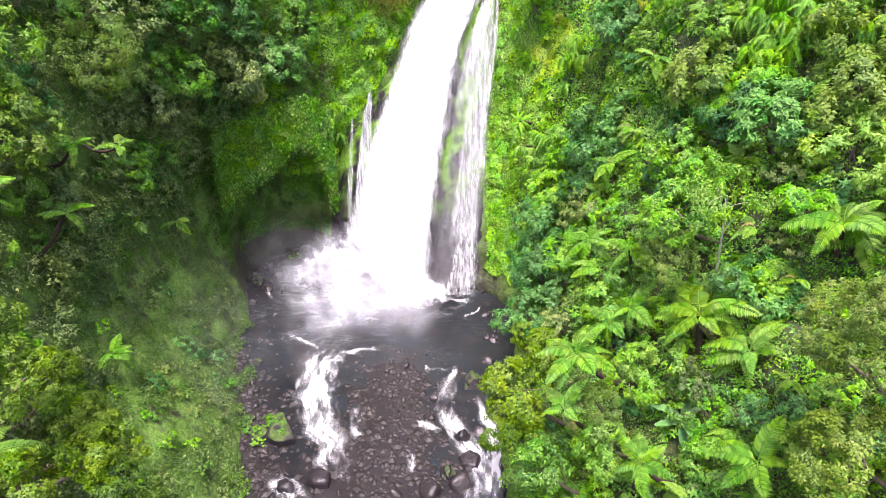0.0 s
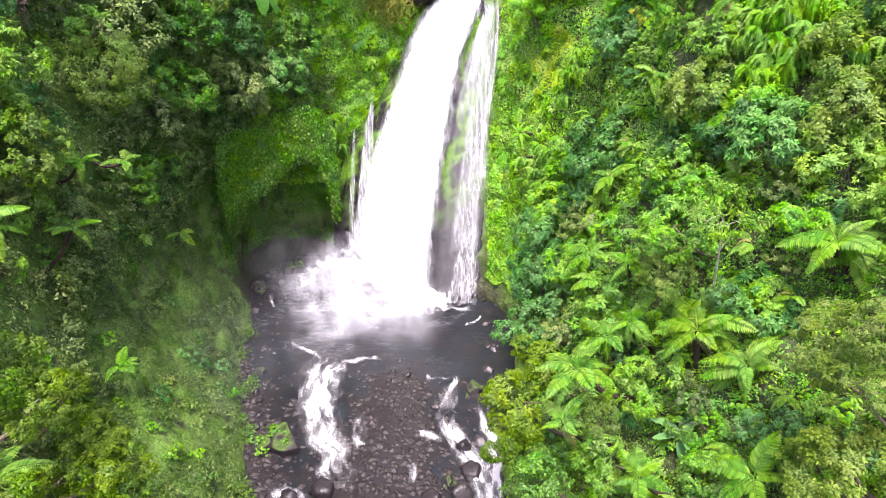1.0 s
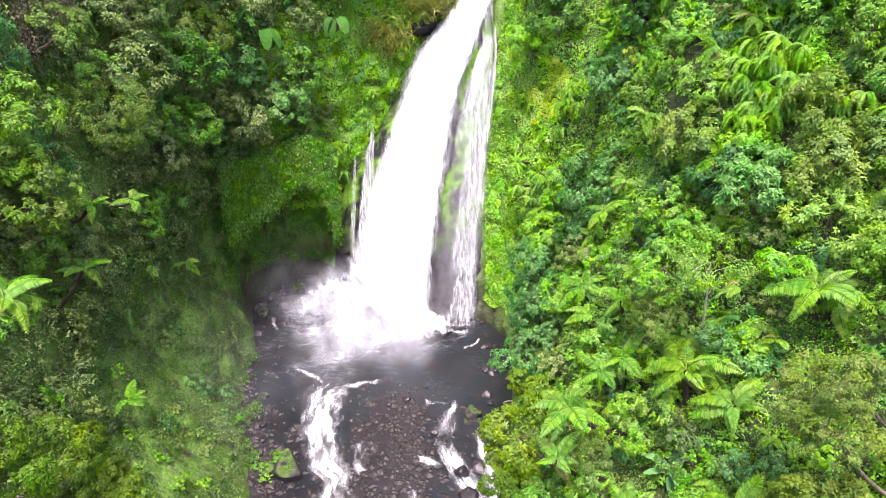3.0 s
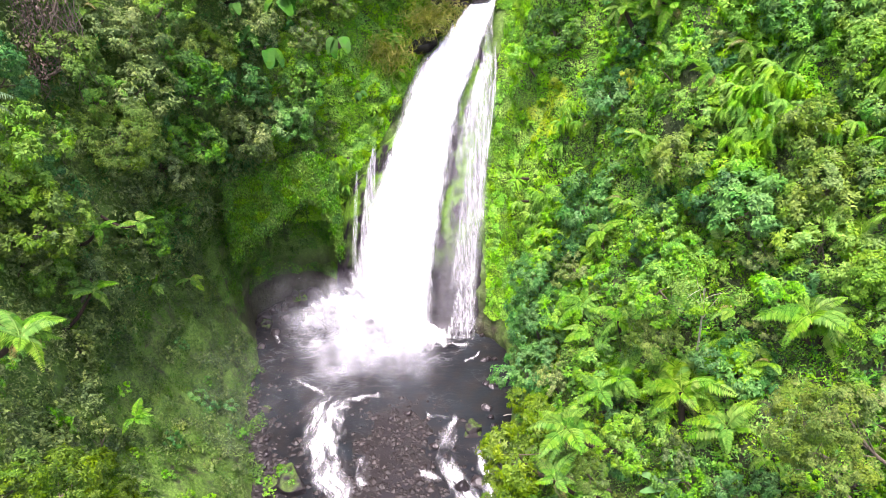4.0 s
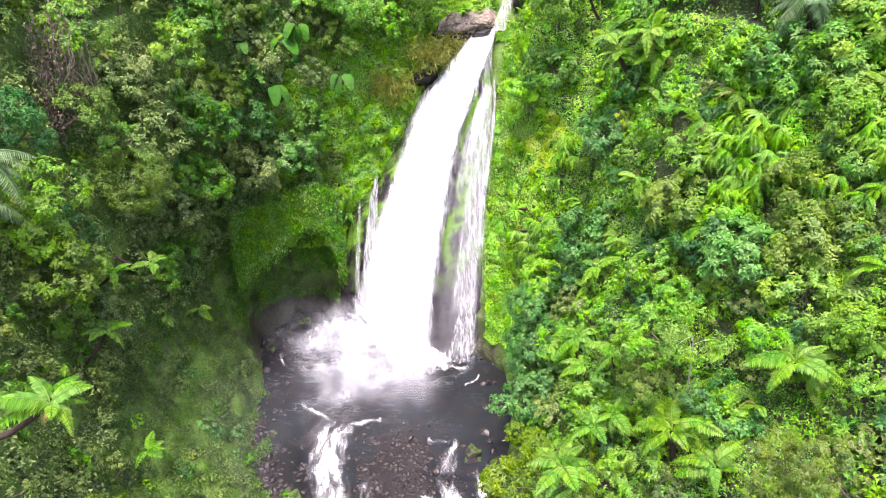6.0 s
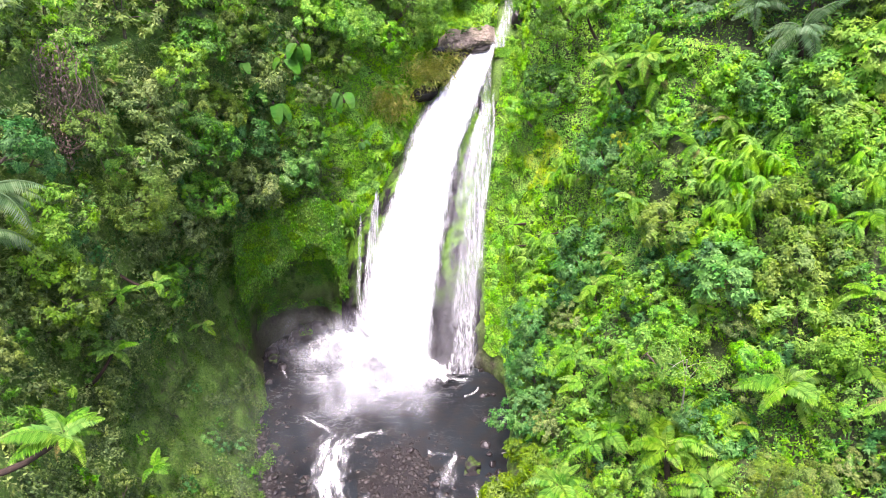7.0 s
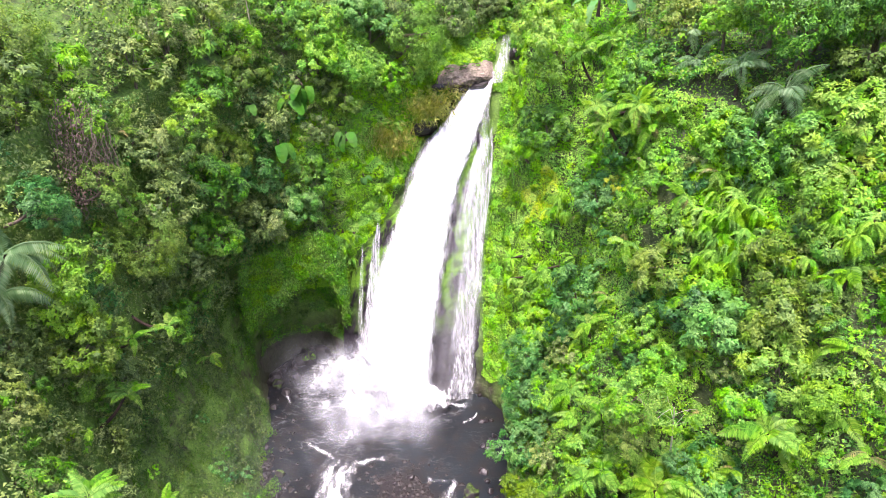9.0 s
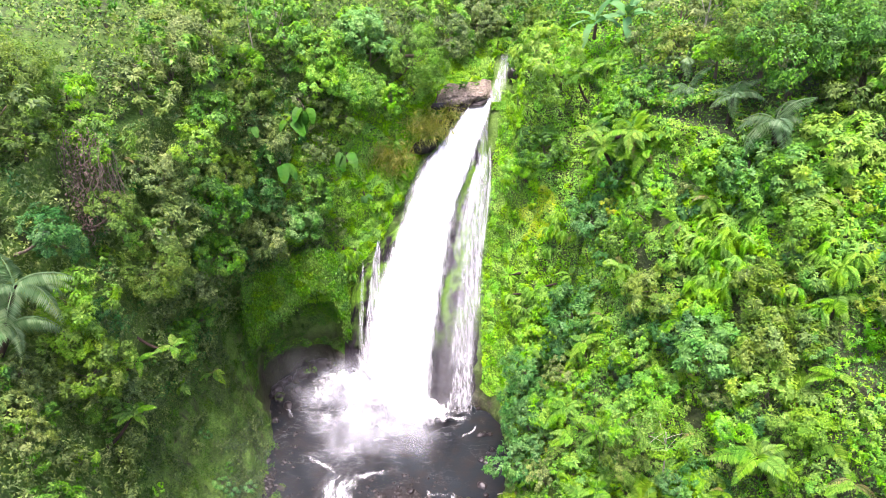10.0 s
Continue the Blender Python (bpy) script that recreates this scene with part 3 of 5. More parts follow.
def puff(name, centre, size, lean, strength, n=22, m=40):
    """A soft billow of spray: a bulging round sheet that thins out to nothing at its rim."""
    v, fade = [], []
    for i in range(n):
        r = i / (n - 1)
        for j in range(m + 1):
            a = 2 * math.pi * j / m
            rr = r * (1 + 0.25 * noise.noise(Vector((math.cos(a), math.sin(a), centre[0]))))
            x, z = rr * math.cos(a) * size[0], rr * math.sin(a) * size[2]
            y = -size[1] * (1 - r * r) + lean * z
            v.append((centre[0] + x, centre[1] + y, centre[2] + z))
            f = 1 - r
            low = min(max((v[-1][2] - 0.1) / 2.4, 0.0), 1.0)
            fade.append(strength * f * f * (3 - 2 * f) * low)
    return mesh_of(name, v, grid_faces(n, m + 1), [MIST], True, fade)


for c, size, lean, k in (((-8.5, 59.6, 1.9), (9.0, 1.5, 3.8), 0.7, 0.45), ((-12.6, 66.4, 4.2), (5.0, 1.2, 5.4), 0.3, 1.1), ((-16.4, 66.0, 2.0), (4.6, 1.2, 3.0), 0.3, 0.7), ((-6.0, 62.4, 2.2), (7.0, 1.2, 3.4), 0.4, 0.9),
                         ((-7.5, 61.6, 2.6), (8.0, 1.5, 4.6), 0.4, 0.85), ((-13.0, 61.4, 2.8), (7.0, 1.5, 4.6), 0.6, 0.7), ((-11.5, 57.6, 2.2), (6.0, 1.5, 4.2), 0.9, 0.55),
                         ((-4.5, 58.6, 2.0), (5.5, 1.5, 4.0), 0.9, 0.5), ((-19.0, 66.5, 4.5), (6.0, 1.5, 5.5), 0.3, 0.16), ((-13, 52, 4.6), (11, 2, 8), 0.7, 0.06), ((-20.5, 46, 7.5), (8, 2, 10), 0.5, 0.03)):
    tagged(new("spray", puff("spray", c, size, lean, k)), "drifting white spray over the pool", "spray", "spray", "stuff")


# ---- rocks ----
def rock_mesh(name, seed, mat, flat=0.7, rough=0.3, detail=2):
    bm = bmesh.new()
    bmesh.ops.create_icosphere(bm, subdivisions=detail, radius=1.0)
    for v in bm.verts:
        p = v.co + Vector((seed * 7.3, seed * 3.1, 0))
        v.co *= 1 + rough * noise.noise(p * 1.1) + rough * 0.5 * noise.noise(p * 2.6) + (rough * 0.22 * noise.noise(p * 6.5) if detail > 2 else 0)
        v.co.z *= flat
        v.co.x = math.copysign(min(abs(v.co.x), 0.86), v.co.x)
    if detail > 2:          # broken faces
        r = np.random.default_rng(seed + 900)
        for _ in range(9):
            q, d = Vector(unit(r.normal(size=3))), r.uniform(0.5, 0.8)
            for v in bm.verts:
                over = v.co.dot(q) - d
                if over > 0:
                    v.co -= q * (over * 0.88)
        for v in bm.verts:
            v.co += v.co * 0.05 * noise.noise(v.co * 5.0 + Vector((seed, 0, 0)))
    me = bpy.data.meshes.new(name)
    bm.to_mesh(me)
    bm.free()
    me.materials.append(mat)
    me.polygons.foreach_set("use_smooth", np.full(len(me.polygons), detail > 1))
    return me


rng = np.random.default_rng(7)
BOULDERS = [rock_mesh("boulder", i, WET_ROCK, 0.72, 0.45, 3) for i in range(4)]
MOSSY = [rock_mesh("mossy_boulder", i + 9, MOSSY_ROCK, 0.75, 0.65, 4) for i in range(2)]


def boulder(x, y, r, mossy=False, z=0.0, tall=1.0):
    me = (MOSSY if mossy else BOULDERS)[int(rng.integers(2 if mossy else 4))]
    ob = new("mossy_boulder" if mossy else "boulder", me)
    ob.matrix_world = pose(x, y, z, rng.uniform(-12, 12), rng.uniform(-12, 12), rng.uniform(0, 360)) @ Matrix.Diagonal((r, r * rng.uniform(0.75, 1.1), r * tall, 1))
    return tagged(ob, "mossy dark boulder at the stream's edge" if mossy else "wet dark boulder in the stream bed", "boulder", "boulders in the stream")


# the big mossy block beside the rapid, and the dark lumps in the rapids
for x, y, r, mossy in ((-14.8, 42.8, 2.0, True), (-17.0, 42.2, 1.5, True), (2.4, 39.6, 1.1, False), (1.7, 42.2, 1.0, False), (3.3, 43.0, 0.9, False),
                       (0.3, 38.2, 0.9, True), (1.6, 37.3, 1.4, False), (-1.0, 36.6, 1.1, False), (3.0, 49.4, 1.2, True), (-10.2, 37.5, 1.3, False),
                       (-13.0, 36.5, 1.1, False), (-11.4, 35.0, 1.2, False), (-4.0, 36.0, 1.0, False), (-20.6, 48.0, 0.8, False), (-19.2, 52.5, 0.7, True),
                       (-18.4, 38.5, 0.9, True), (4.6, 53.0, 0.8, False), (5.4, 56.4, 0.7, False), (-21.5, 66.2, 1.0, False), (-22.6, 63.5, 0.8, False),
                       (-20.6, 69.4, 0.9, False), (-19.6, 73.2, 2.0, True), (5.3, 61.0, 0.6, False), (5.6, 46.0, 0.8, False)):
    boulder(x, y, r, mossy, rng.uniform(-0.2, 0.05))
for i in range(54):      # lesser stones along the shores and on the bar's rim
    side = i % 3
    y = rng.uniform(34, 66)
    x = (-15.8 - 0.28 * (y - 40) - rng.uniform(0, 3.0)) if side == 0 else (rng.uniform(-10, 1) if side == 1 and y < 53 else rng.uniform(4.6, 6.6))
    boulder(x, y, rng.uniform(0.28, 0.6), False, 0.0)


for i in range(26):      # broken rock along the foot of the wall beside the falls
    q = gorge(rng.uniform(5.7, 8.3), 0.4)
    boulder(q[0] + rng.uniform(0.0, 1.6), q[1] - rng.uniform(0.2, 1.8), rng.uniform(0.5, 1.5), i % 5 == 0, rng.uniform(-0.1, 0.3), rng.uniform(0.8, 1.3))


def build_gravel(name, count, where, sizes, seed, mat):
    """Loose stones, each a small lump, in one mesh."""
    r = np.random.default_rng(seed)
    base = []
    for i in range(6):
        me = rock_mesh("lump", i + 20, mat, 0.65, 0.35, 1)
        co = np.zeros(len(me.vertices) * 3, np.float32)
        me.vertices.foreach_get("co", co)
        base.append((co.reshape(-1, 3), np.array([tuple(p.vertices) for p in me.polygons])))
        bpy.data.meshes.remove(me)
    pieces = []
    for i in range(count):
        x, y, z = where(r)
        s = sizes[0] + (sizes[1] - sizes[0]) * r.random() ** 4
        v, f = base[i % 6]
        a = r.uniform(0, 6.28)
        c, d = math.cos(a), math.sin(a)
        v = v * np.array([s, s * r.uniform(0.6, 1), s * r.uniform(0.6, 1.1)])
        pieces.append((np.stack([v[:, 0] * c - v[:, 1] * d + x, v[:, 0] * d + v[:, 1] * c + y, v[:, 2] + z - 0.25 * s], 1), f))
    v, f = joined(pieces)
    return mesh_of(name, v, f, [mat])


def pebble_material():
    m, nt, b = material("pebbles")
    r = nt.nodes.new("ShaderNodeNewGeometry").outputs["Random Per Island"]
    c = ramp(nt, r, [(0.0, (0.008, 0.0062, 0.0055)), (0.6, (0.018, 0.0132, 0.0118)), (0.93, (0.030, 0.022, 0.0195)), (1.0, (0.075, 0.062, 0.056))])
    link(nt, mix(nt, noise_of(nt, 7, 5), c, (0.014, 0.0105, 0.010)), b.inputs["Base Color"])
    b.inputs["Roughness"].default_value = 0.6
    return m


PEBBLE = pebble_material()


def on_bar(r):
    y = r.uniform(30, 54.6)
    x = -4.6 + 0.02 * (y - 45) + r.normal(0, 3.6)
    return x, y, max(bed_height(x, y), -0.12) + 0.03


def on_shore(r):
    y = r.uniform(34, 74)
    x = -17.8 - 0.24 * (y - 45) + r.normal(0, 2.0)
    return x, y, max(bed_height(x, y), -0.1) + 0.02


tagged(new("gravel", build_gravel("gravel", 3400, on_bar, (0.06, 0.55), 3, PEBBLE)), "brown and grey wet stones of a gravel bar", "gravel", kind="stuff")
tagged(new("shore_stones", build_gravel("shore_stones", 2600, on_shore, (0.08, 0.6), 4, PEBBLE)), "dark wet stones along the shore", "gravel", kind="stuff")


# ---- white water ----
def rapid(path, widths, drop, seed, nu=26, nv=70, strength=1.0):
    """White water, torn into streaks along its run."""
    path = np.array(path, float)
    run = np.concatenate([[0], np.cumsum(np.linalg.norm(np.diff(path, axis=0), axis=1))])
    v, fade = [], []
    for a in np.linspace(-0.5, 0.5, nu):
        for t in np.linspace(0, 1, nv):
            d = t * run[-1]
            c = np.array([np.interp(d, run, path[:, 0]), np.interp(d, run, path[:, 1])])
            e = np.array([np.interp(d + 0.4, run, path[:, 0]), np.interp(d + 0.4, run, path[:, 1])]) - np.array([np.interp(d - 0.4, run, path[:, 0]), np.interp(d - 0.4, run, path[:, 1])])
            e /= np.linalg.norm(e)
            w = np.interp(t, np.linspace(0, 1, len(widths)), widths)
            w *= 1 + 0.35 * noise.noise(Vector((seed, d * 0.35, 4)))
            off = a * w + 0.5 * noise.noise(Vector((seed, d * 0.5, 0)))
            x, y = c[0] - e[1] * off, c[1] + e[0] * off
            z = 0.16 + drop * (0.5 - t) + 0.28 * fbm((x, y, seed), 0.9, 4) * (1 - abs(a))
            v.append((x, y, max(z, 0.06)))
            streak = fbm((a * w * 1.5, d * 0.32, seed * 3), 1.0, 5)
            f = min(1, (0.5 - abs(a)) / 0.42, t / 0.2 + 0.1, (1 - t) / 0.35)
            fade.append(max(0.0, strength * max(f, 0) * (0.86 + 0.5 * streak)))
    return tagged(new("rapid", mesh_of("rapid", v, grid_faces(nu, nv), [RAPID], True, fade)), "white water tumbling between dark stones", "white water", "rapids", "stuff")


for path, widths, drop, seed, nu, nv, strength in (
        (((-11.0, 55.6), (-12.6, 52), (-12.6, 47.5), (-10.8, 43), (-9.2, 39), (-8.6, 34.5)), (6.0, 7.2, 6.2, 5.4, 5.0, 4.4), 0.5, 1.0, 50, 150, 1.15),
        (((-0.2, 47.5), (0.9, 43), (2.6, 40.5), (3.2, 37), (2.6, 32)), (2.4, 4.0, 3.8, 5.0, 5.4), 0.3, 2.0, 44, 110, 1.1),
        (((3.4, 48), (4.3, 43.5), (4.7, 40.5), (4.3, 37.5), (3.4, 33)), (1.6, 2.8, 3.0, 4.0, 4.4), 0.3, 3.0, 40, 100, 1.1),
        (((-14.4, 38), (-12.5, 36), (-11.5, 32.5)), (2.4, 4.4, 4.4), 0.2, 4.0, 36, 50, 1.0),
        (((-9.0, 46.0), (-7.8, 43.8), (-7.2, 41.0)), (2.6, 3.0, 2.4), 0.1, 5.0, 26, 40, 0.9),
        (((1.2, 52.0), (0.6, 48.6), (-0.4, 45.4)), (2.0, 3.4, 2.2), 0.1, 6.0, 26, 44, 0.9),
        (((-2.8, 44.6), (-1.4, 43.4), (0.4, 42.8)), (1.2, 1.8, 1.2), 0.1, 10.0, 20, 36, 0.9),
        (((-3.6, 40.8), (-2.8, 39.2), (-2.4, 37.4)), (1.2, 1.8, 1.2), 0.1, 11.0, 20, 36, 0.9),
        (((-18.0, 57.4), (-15.2, 56.4), (-13.0, 54.8), (-11.8, 53.2)), (1.4, 1.6, 2.2, 2.6), 0.0, 7.0, 24, 60, 0.9),
        (((-11.5, 54.4), (-9.6, 54.0), (-7.2, 54.9), (-5.6, 54.6)), (1.2, 1.6, 1.4, 0.9), 0.0, 8.0, 20, 50, 0.95),
        (((-2.4, 51.8), (-0.6, 51.4), (1.4, 51.2)), (1.0, 1.3, 1.0), 0.0, 12.0, 18, 36, 0.85),
        (((-12.6, 60.2), (-9.6, 59.7), (-6.8, 60.1), (-4.4, 60.8)), (0.9, 1.1, 0.9, 0.8), 0.0, 13.0, 18, 60, 0.8),
        (((-2.2, 64.2), (0.4, 63.7), (2.6, 63.6), (4.6, 64.2)), (1.4, 1.8, 1.8, 1.2), 0.0, 16.0, 26, 60, 0.95),
        (((4.4, 63.0), (3.4, 61.0), (1.6, 59.4)), (0.5, 0.9, 0.7), 0.0, 14.0, 14, 40, 0.8),
        (((-21.6, 66.0), (-20.8, 64.6), (-19.6, 63.6)), (0.8, 1.3, 1.0), 0.0, 15.0, 16, 30, 0.8)):
    rapid(path, widths, drop, seed, nu, nv, strength)


# ---- foliage makers ----
def crown(seed, radius, height, clumps, per, size, droop=0.5, flat=0.8, limbs=9, plain=False):
    """Lobes set round the middle, each a heap of leaf tufts that face outwards, with gaps between: verts, triangles and the tufts' centres."""
    r = np.random.default_rng(seed)
    k = np.arange(limbs) + 0.5
    rise, turn = 1 - 1.55 * k / limbs, k * 2.39996 + r.uniform(0, 6.28)
    ring = np.sqrt(np.maximum(0.0, 1 - rise**2))
    d = unit(np.stack([ring * np.cos(turn), ring * np.sin(turn), rise], 1) + 0.22 * r.normal(size=(limbs, 3)))
    lobe = d * (radius * r.uniform(0.46, 0.80, limbs))[:, None]
    wide = radius * r.uniform(0.28, 0.46, limbs)
    m = r.choice(limbs, clumps, p=wide**2 / np.sum(wide**2))
    e = unit(d[m] * 0.75 + r.normal(size=(clumps, 3)))
    c = lobe[m] + e * (wide[m] * r.uniform(0.72, 1.08, clumps))[:, None]
    tuft = radius * r.uniform(0.07, 0.15, clumps)
    i = r.choice(clumps, clumps * per, p=tuft / np.sum(tuft))
    n = len(i)
    o = unit(r.normal(size=(n, 3)) + e[i] * 0.7)
    p = c[i] + o * (tuft[i] * r.random(n) ** 0.4)[:, None]
    p[:, 2] = p[:, 2] * flat + height
    c[:, 2] = c[:, 2] * flat + height
    normal = unit(o * 0.45 + e[i] * 0.6 + [0, 0, 0.75] + 0.3 * r.normal(size=(n, 3)))
    along = unit(o + 0.7 * r.normal(size=(n, 3)) - [0, 0, droop])
    along = unit(along - normal * np.sum(along * normal, 1, keepdims=True) * 0.85)
    L = size * (0.6 + 0.8 * r.random(n))
    v, f = leaves(p, along, normal, L, L * (0.44 + 0.22 * r.random(n)), plain)
    return v, f, c


def trunk_mesh(name, seed, height, radius, ends, mat, count=4):
    r = np.random.default_rng(seed)
    k = np.linspace(0, 1, 8)
    bend = r.normal(0, 0.35, 2)
    path = np.stack([bend[0] * np.sin(k * 2.6), bend[1] * np.sin(k * 2.1), k * (height + 1.5) - 1.5], 1)
    pieces = [tube(path, radius * (1.25 - 0.85 * k), 6)]
    for e in ends[:count]:
        a = path[r.integers(4, 7)]
        mid = (a + e) / 2 + [0, 0, 0.25] + r.normal(0, 0.12, 3)
        t = np.linspace(0, 1, 4)[:, None]
        q = (1 - t) ** 2 * a + 2 * t * (1 - t) * mid + t**2 * e
        pieces.append(tube(q, radius * np.linspace(0.38, 0.1, 4), 4))
    v, f = joined(pieces)
    return mesh_of(name, v, f, [mat], True)


def make_tree(name, seed, radius, height, clumps, per, size, leaf, label, category, bark=BARK, **more):
    ob = tagged(new(name), label, category)
    v, f, c = crown(seed, radius, height, clumps, per, size, **more)
    child("trunk", trunk_mesh("trunk", seed, height, 0.05 * radius + 0.03, c, bark), ob)
    child("crown", mesh_of("crown", v, f, [LEAF[leaf]]), ob)
    return ob


TREES = [
    make_tree("tree", 1, 2.5, 2.9, 60, 38, 0.27, "mid", "leafy green jungle tree rooted on the steep slope", "tree", plain=True),
    make_tree("tree", 2, 2.4, 2.8, 60, 38, 0.26, "dark", "dark green jungle tree hanging over the gorge", "tree", plain=True),
    make_tree("tree", 3, 2.3, 3.0, 56, 38, 0.28, "bright", "bright green young tree on the slope", "tree", plain=True),
    make_tree("tree", 4, 2.3, 2.8, 60, 44, 0.28, "blue", "blue-green broadleaf tree among creepers", "tree", plain=True),
    make_tree("tree", 5, 2.3, 3.0, 60, 40, 0.24, "olive", "olive-green tree with thin pale foliage", "tree", plain=True),
    make_tree("tree", 6, 2.1, 3.1, 44, 34, 0.30, "yellow", "yellow-green tree with open foliage", "tree", plain=True),
]
CROWNS = {}
for n, (leaf, size, per) in enumerate((("mid", 0.24, 26), ("bright", 0.26, 25), ("pale", 0.22, 26), ("grey", 0.17, 36), ("olive_deep", 0.21, 28), ("blue", 0.23, 26), ("dark", 0.22, 26), ("sea", 0.25, 25), ("warm", 0.22, 30))):
    for big in (False, True):
        CROWNS[leaf, big] = []
        for again in range(2 if not big else 1):
            v, f, c = crown(200 + 10 * n + again, 4.6 if big else 2.5, 0.0, 520 if big else 175, per, size, limbs=24 if big else 11, plain=True)
            CROWNS[leaf, big].append((mesh_of("crown", v, f, [LEAF[leaf]]), c[:6]))
SHRUBS = [
    make_tree("shrub", 11, 1.4, 1.0, 22, 32, 0.24, "mid", "dense green shrub on the slope", "shrub", plain=True),
    make_tree("shrub", 12, 1.3, 0.9, 22, 30, 0.25, "bright", "fresh bright green shrub on the slope", "shrub", plain=True),
    make_tree("shrub", 13, 1.4, 1.0, 20, 32, 0.22, "dark", "dark green shrub in the shade", "shrub", plain=True),
    make_tree("shrub", 14, 1.2, 0.9, 18, 36, 0.32, "blue", "blue-green shrub with large glossy leaves", "shrub", plain=True),
    make_tree("shrub", 15, 1.2, 1.0, 18, 32, 0.22, "yellow", "yellowish shrub with thin pale leaves", "shrub", plain=True),
    make_tree("shrub", 16, 1.3, 1.0, 20, 32, 0.20, "olive", "olive-green shrub with many fine leaves", "shrub", plain=True),
]


def frond_mesh(name, length, pairs, pinna, mat, arch=0.55, width=0.16, droop=0.35, seed=0):
    """A feathered frond along +x: an arching midrib with leaflets that taper to the tip."""
    r = np.random.default_rng(seed)
    t = np.linspace(0, 1, 9)
    rib = np.stack([length * t * (1 - 0.12 * t), 0 * t, length * arch * (0.75 * t - 1.15 * t**2)], 1)
    v0, f0 = tube(rib, 0.035 * (1.1 - t), 4)
    f0 = np.concatenate([f0[:, [0, 1, 2]], f0[:, [0, 2, 3]]])
    k = np.repeat(np.linspace(0.1, 0.985, pairs), 2)
    s = np.tile([1.0, -1.0], pairs)
    P = np.stack([np.interp(k, t, rib[:, i]) for i in range(3)], 1)
    T = unit(np.stack([np.interp(k, t, np.gradient(rib[:, i])) for i in range(3)], 1))
    shape = np.sin(np.pi * (0.16 + 0.84 * k) ** 0.85) ** 0.7 + 0.08
    side = np.stack([0 * s, s, 0 * s], 1)
    along = unit(side * 1.0 + T * 0.42 - np.array([0, 0, 1.0]) * (droop + 0.1 * r.random(len(k)))[:, None])
    up = np.cross(T, side) * s[:, None]
    v1, f1 = leaves(P, along, up * np.sign(up[:, 2:3] + 1e-6), pinna * shape * r.uniform(0.78, 1.08, len(k)), np.full(len(k), width) * (0.5 + 0.5 * shape))
    v, f = joined([(v0, f0), (v1, f1)])
    return mesh_of(name, v, f, [mat])


FRONDS = [frond_mesh("frond", 2.9, 29, 0.66, LEAF["fern"], 0.55, 0.14, 0.2, 1), frond_mesh("frond", 2.6, 28, 0.6, LEAF["fern"], 0.95, 0.135, 0.28, 2)]
OLD_FROND = frond_mesh("frond", 2.2, 18, 0.5, LEAF["fern_old"], 1.2, 0.11, 0.5, 3)
PALM_FRONDS = [frond_mesh("palm_frond", 3.4, 30, 0.9, LEAF["palm"], 0.55, 0.085, 0.45, 4), frond_mesh("palm_frond", 3.2, 30, 0.85, LEAF["palm"], 0.9, 0.085, 0.5, 5)]


def tree_fern(at, size=1.0, count=13, seed=0, palm=False, tilt=0.0, face=0.0):
    """A tree fern or palm whose crown stands at that place; its stem goes down to the ground."""
    r = np.random.default_rng(seed + 100)
    at = Vector(at)
    foot = BVH.find_nearest(at - Vector((0, 0, 2.6)))[0]
    if (at - foot).length > 4.5:          # a taller one leans out from the slope below
        foot = BVH.find_nearest(at)[0]
    if (at - foot).length < 0.6:
        foot = at - Vector((0, 0, 1.0))
    ob = tagged(new("palm" if palm else "tree_fern"), "grey-green feathery palm on the slope" if palm else "fresh green tree fern with a dark fibrous stem", "palm" if palm else "tree fern", "palms" if palm else "tree ferns")
    ob.matrix_basis = Matrix.Translation(foot)
    h = at - foot
    k = np.linspace(-0.08, 1, 7)[:, None]
    path = np.array(h)[None] * k
    path[:, 2] += -0.1 * np.sin(k[:, 0] * 3.1) * (abs(h.x) + abs(h.y)) * 1.2
    v, f = tube(path, np.linspace(0.22, 0.14, 7) * size, 8)
    child("trunk", mesh_of("trunk", v, f, [FERN_BARK], True), ob)
    lean = Matrix.Rotation(radians(tilt), 4, Vector((math.cos(radians(face + 90)), math.sin(radians(face + 90)), 0)))
    for i in range(count):
        yaw = i * 137.5 + r.uniform(-32, 32)
        pitch = -42 + 66 * ((i + 0.5) / count) + r.uniform(-9, 9)
        me = (PALM_FRONDS if palm else FRONDS)[i % 2]
        if not palm and i > count - 3 and count > 8:
            me, pitch = OLD_FROND, 35
        s = size * r.uniform(0.62, 1.12)
        child("frond", me, ob, Matrix.Translation(h) @ lean @ pose(0, 0, 0, r.uniform(-12, 12), pitch, yaw) @ Matrix.Diagonal((s, s, s, 1)))
    return ob


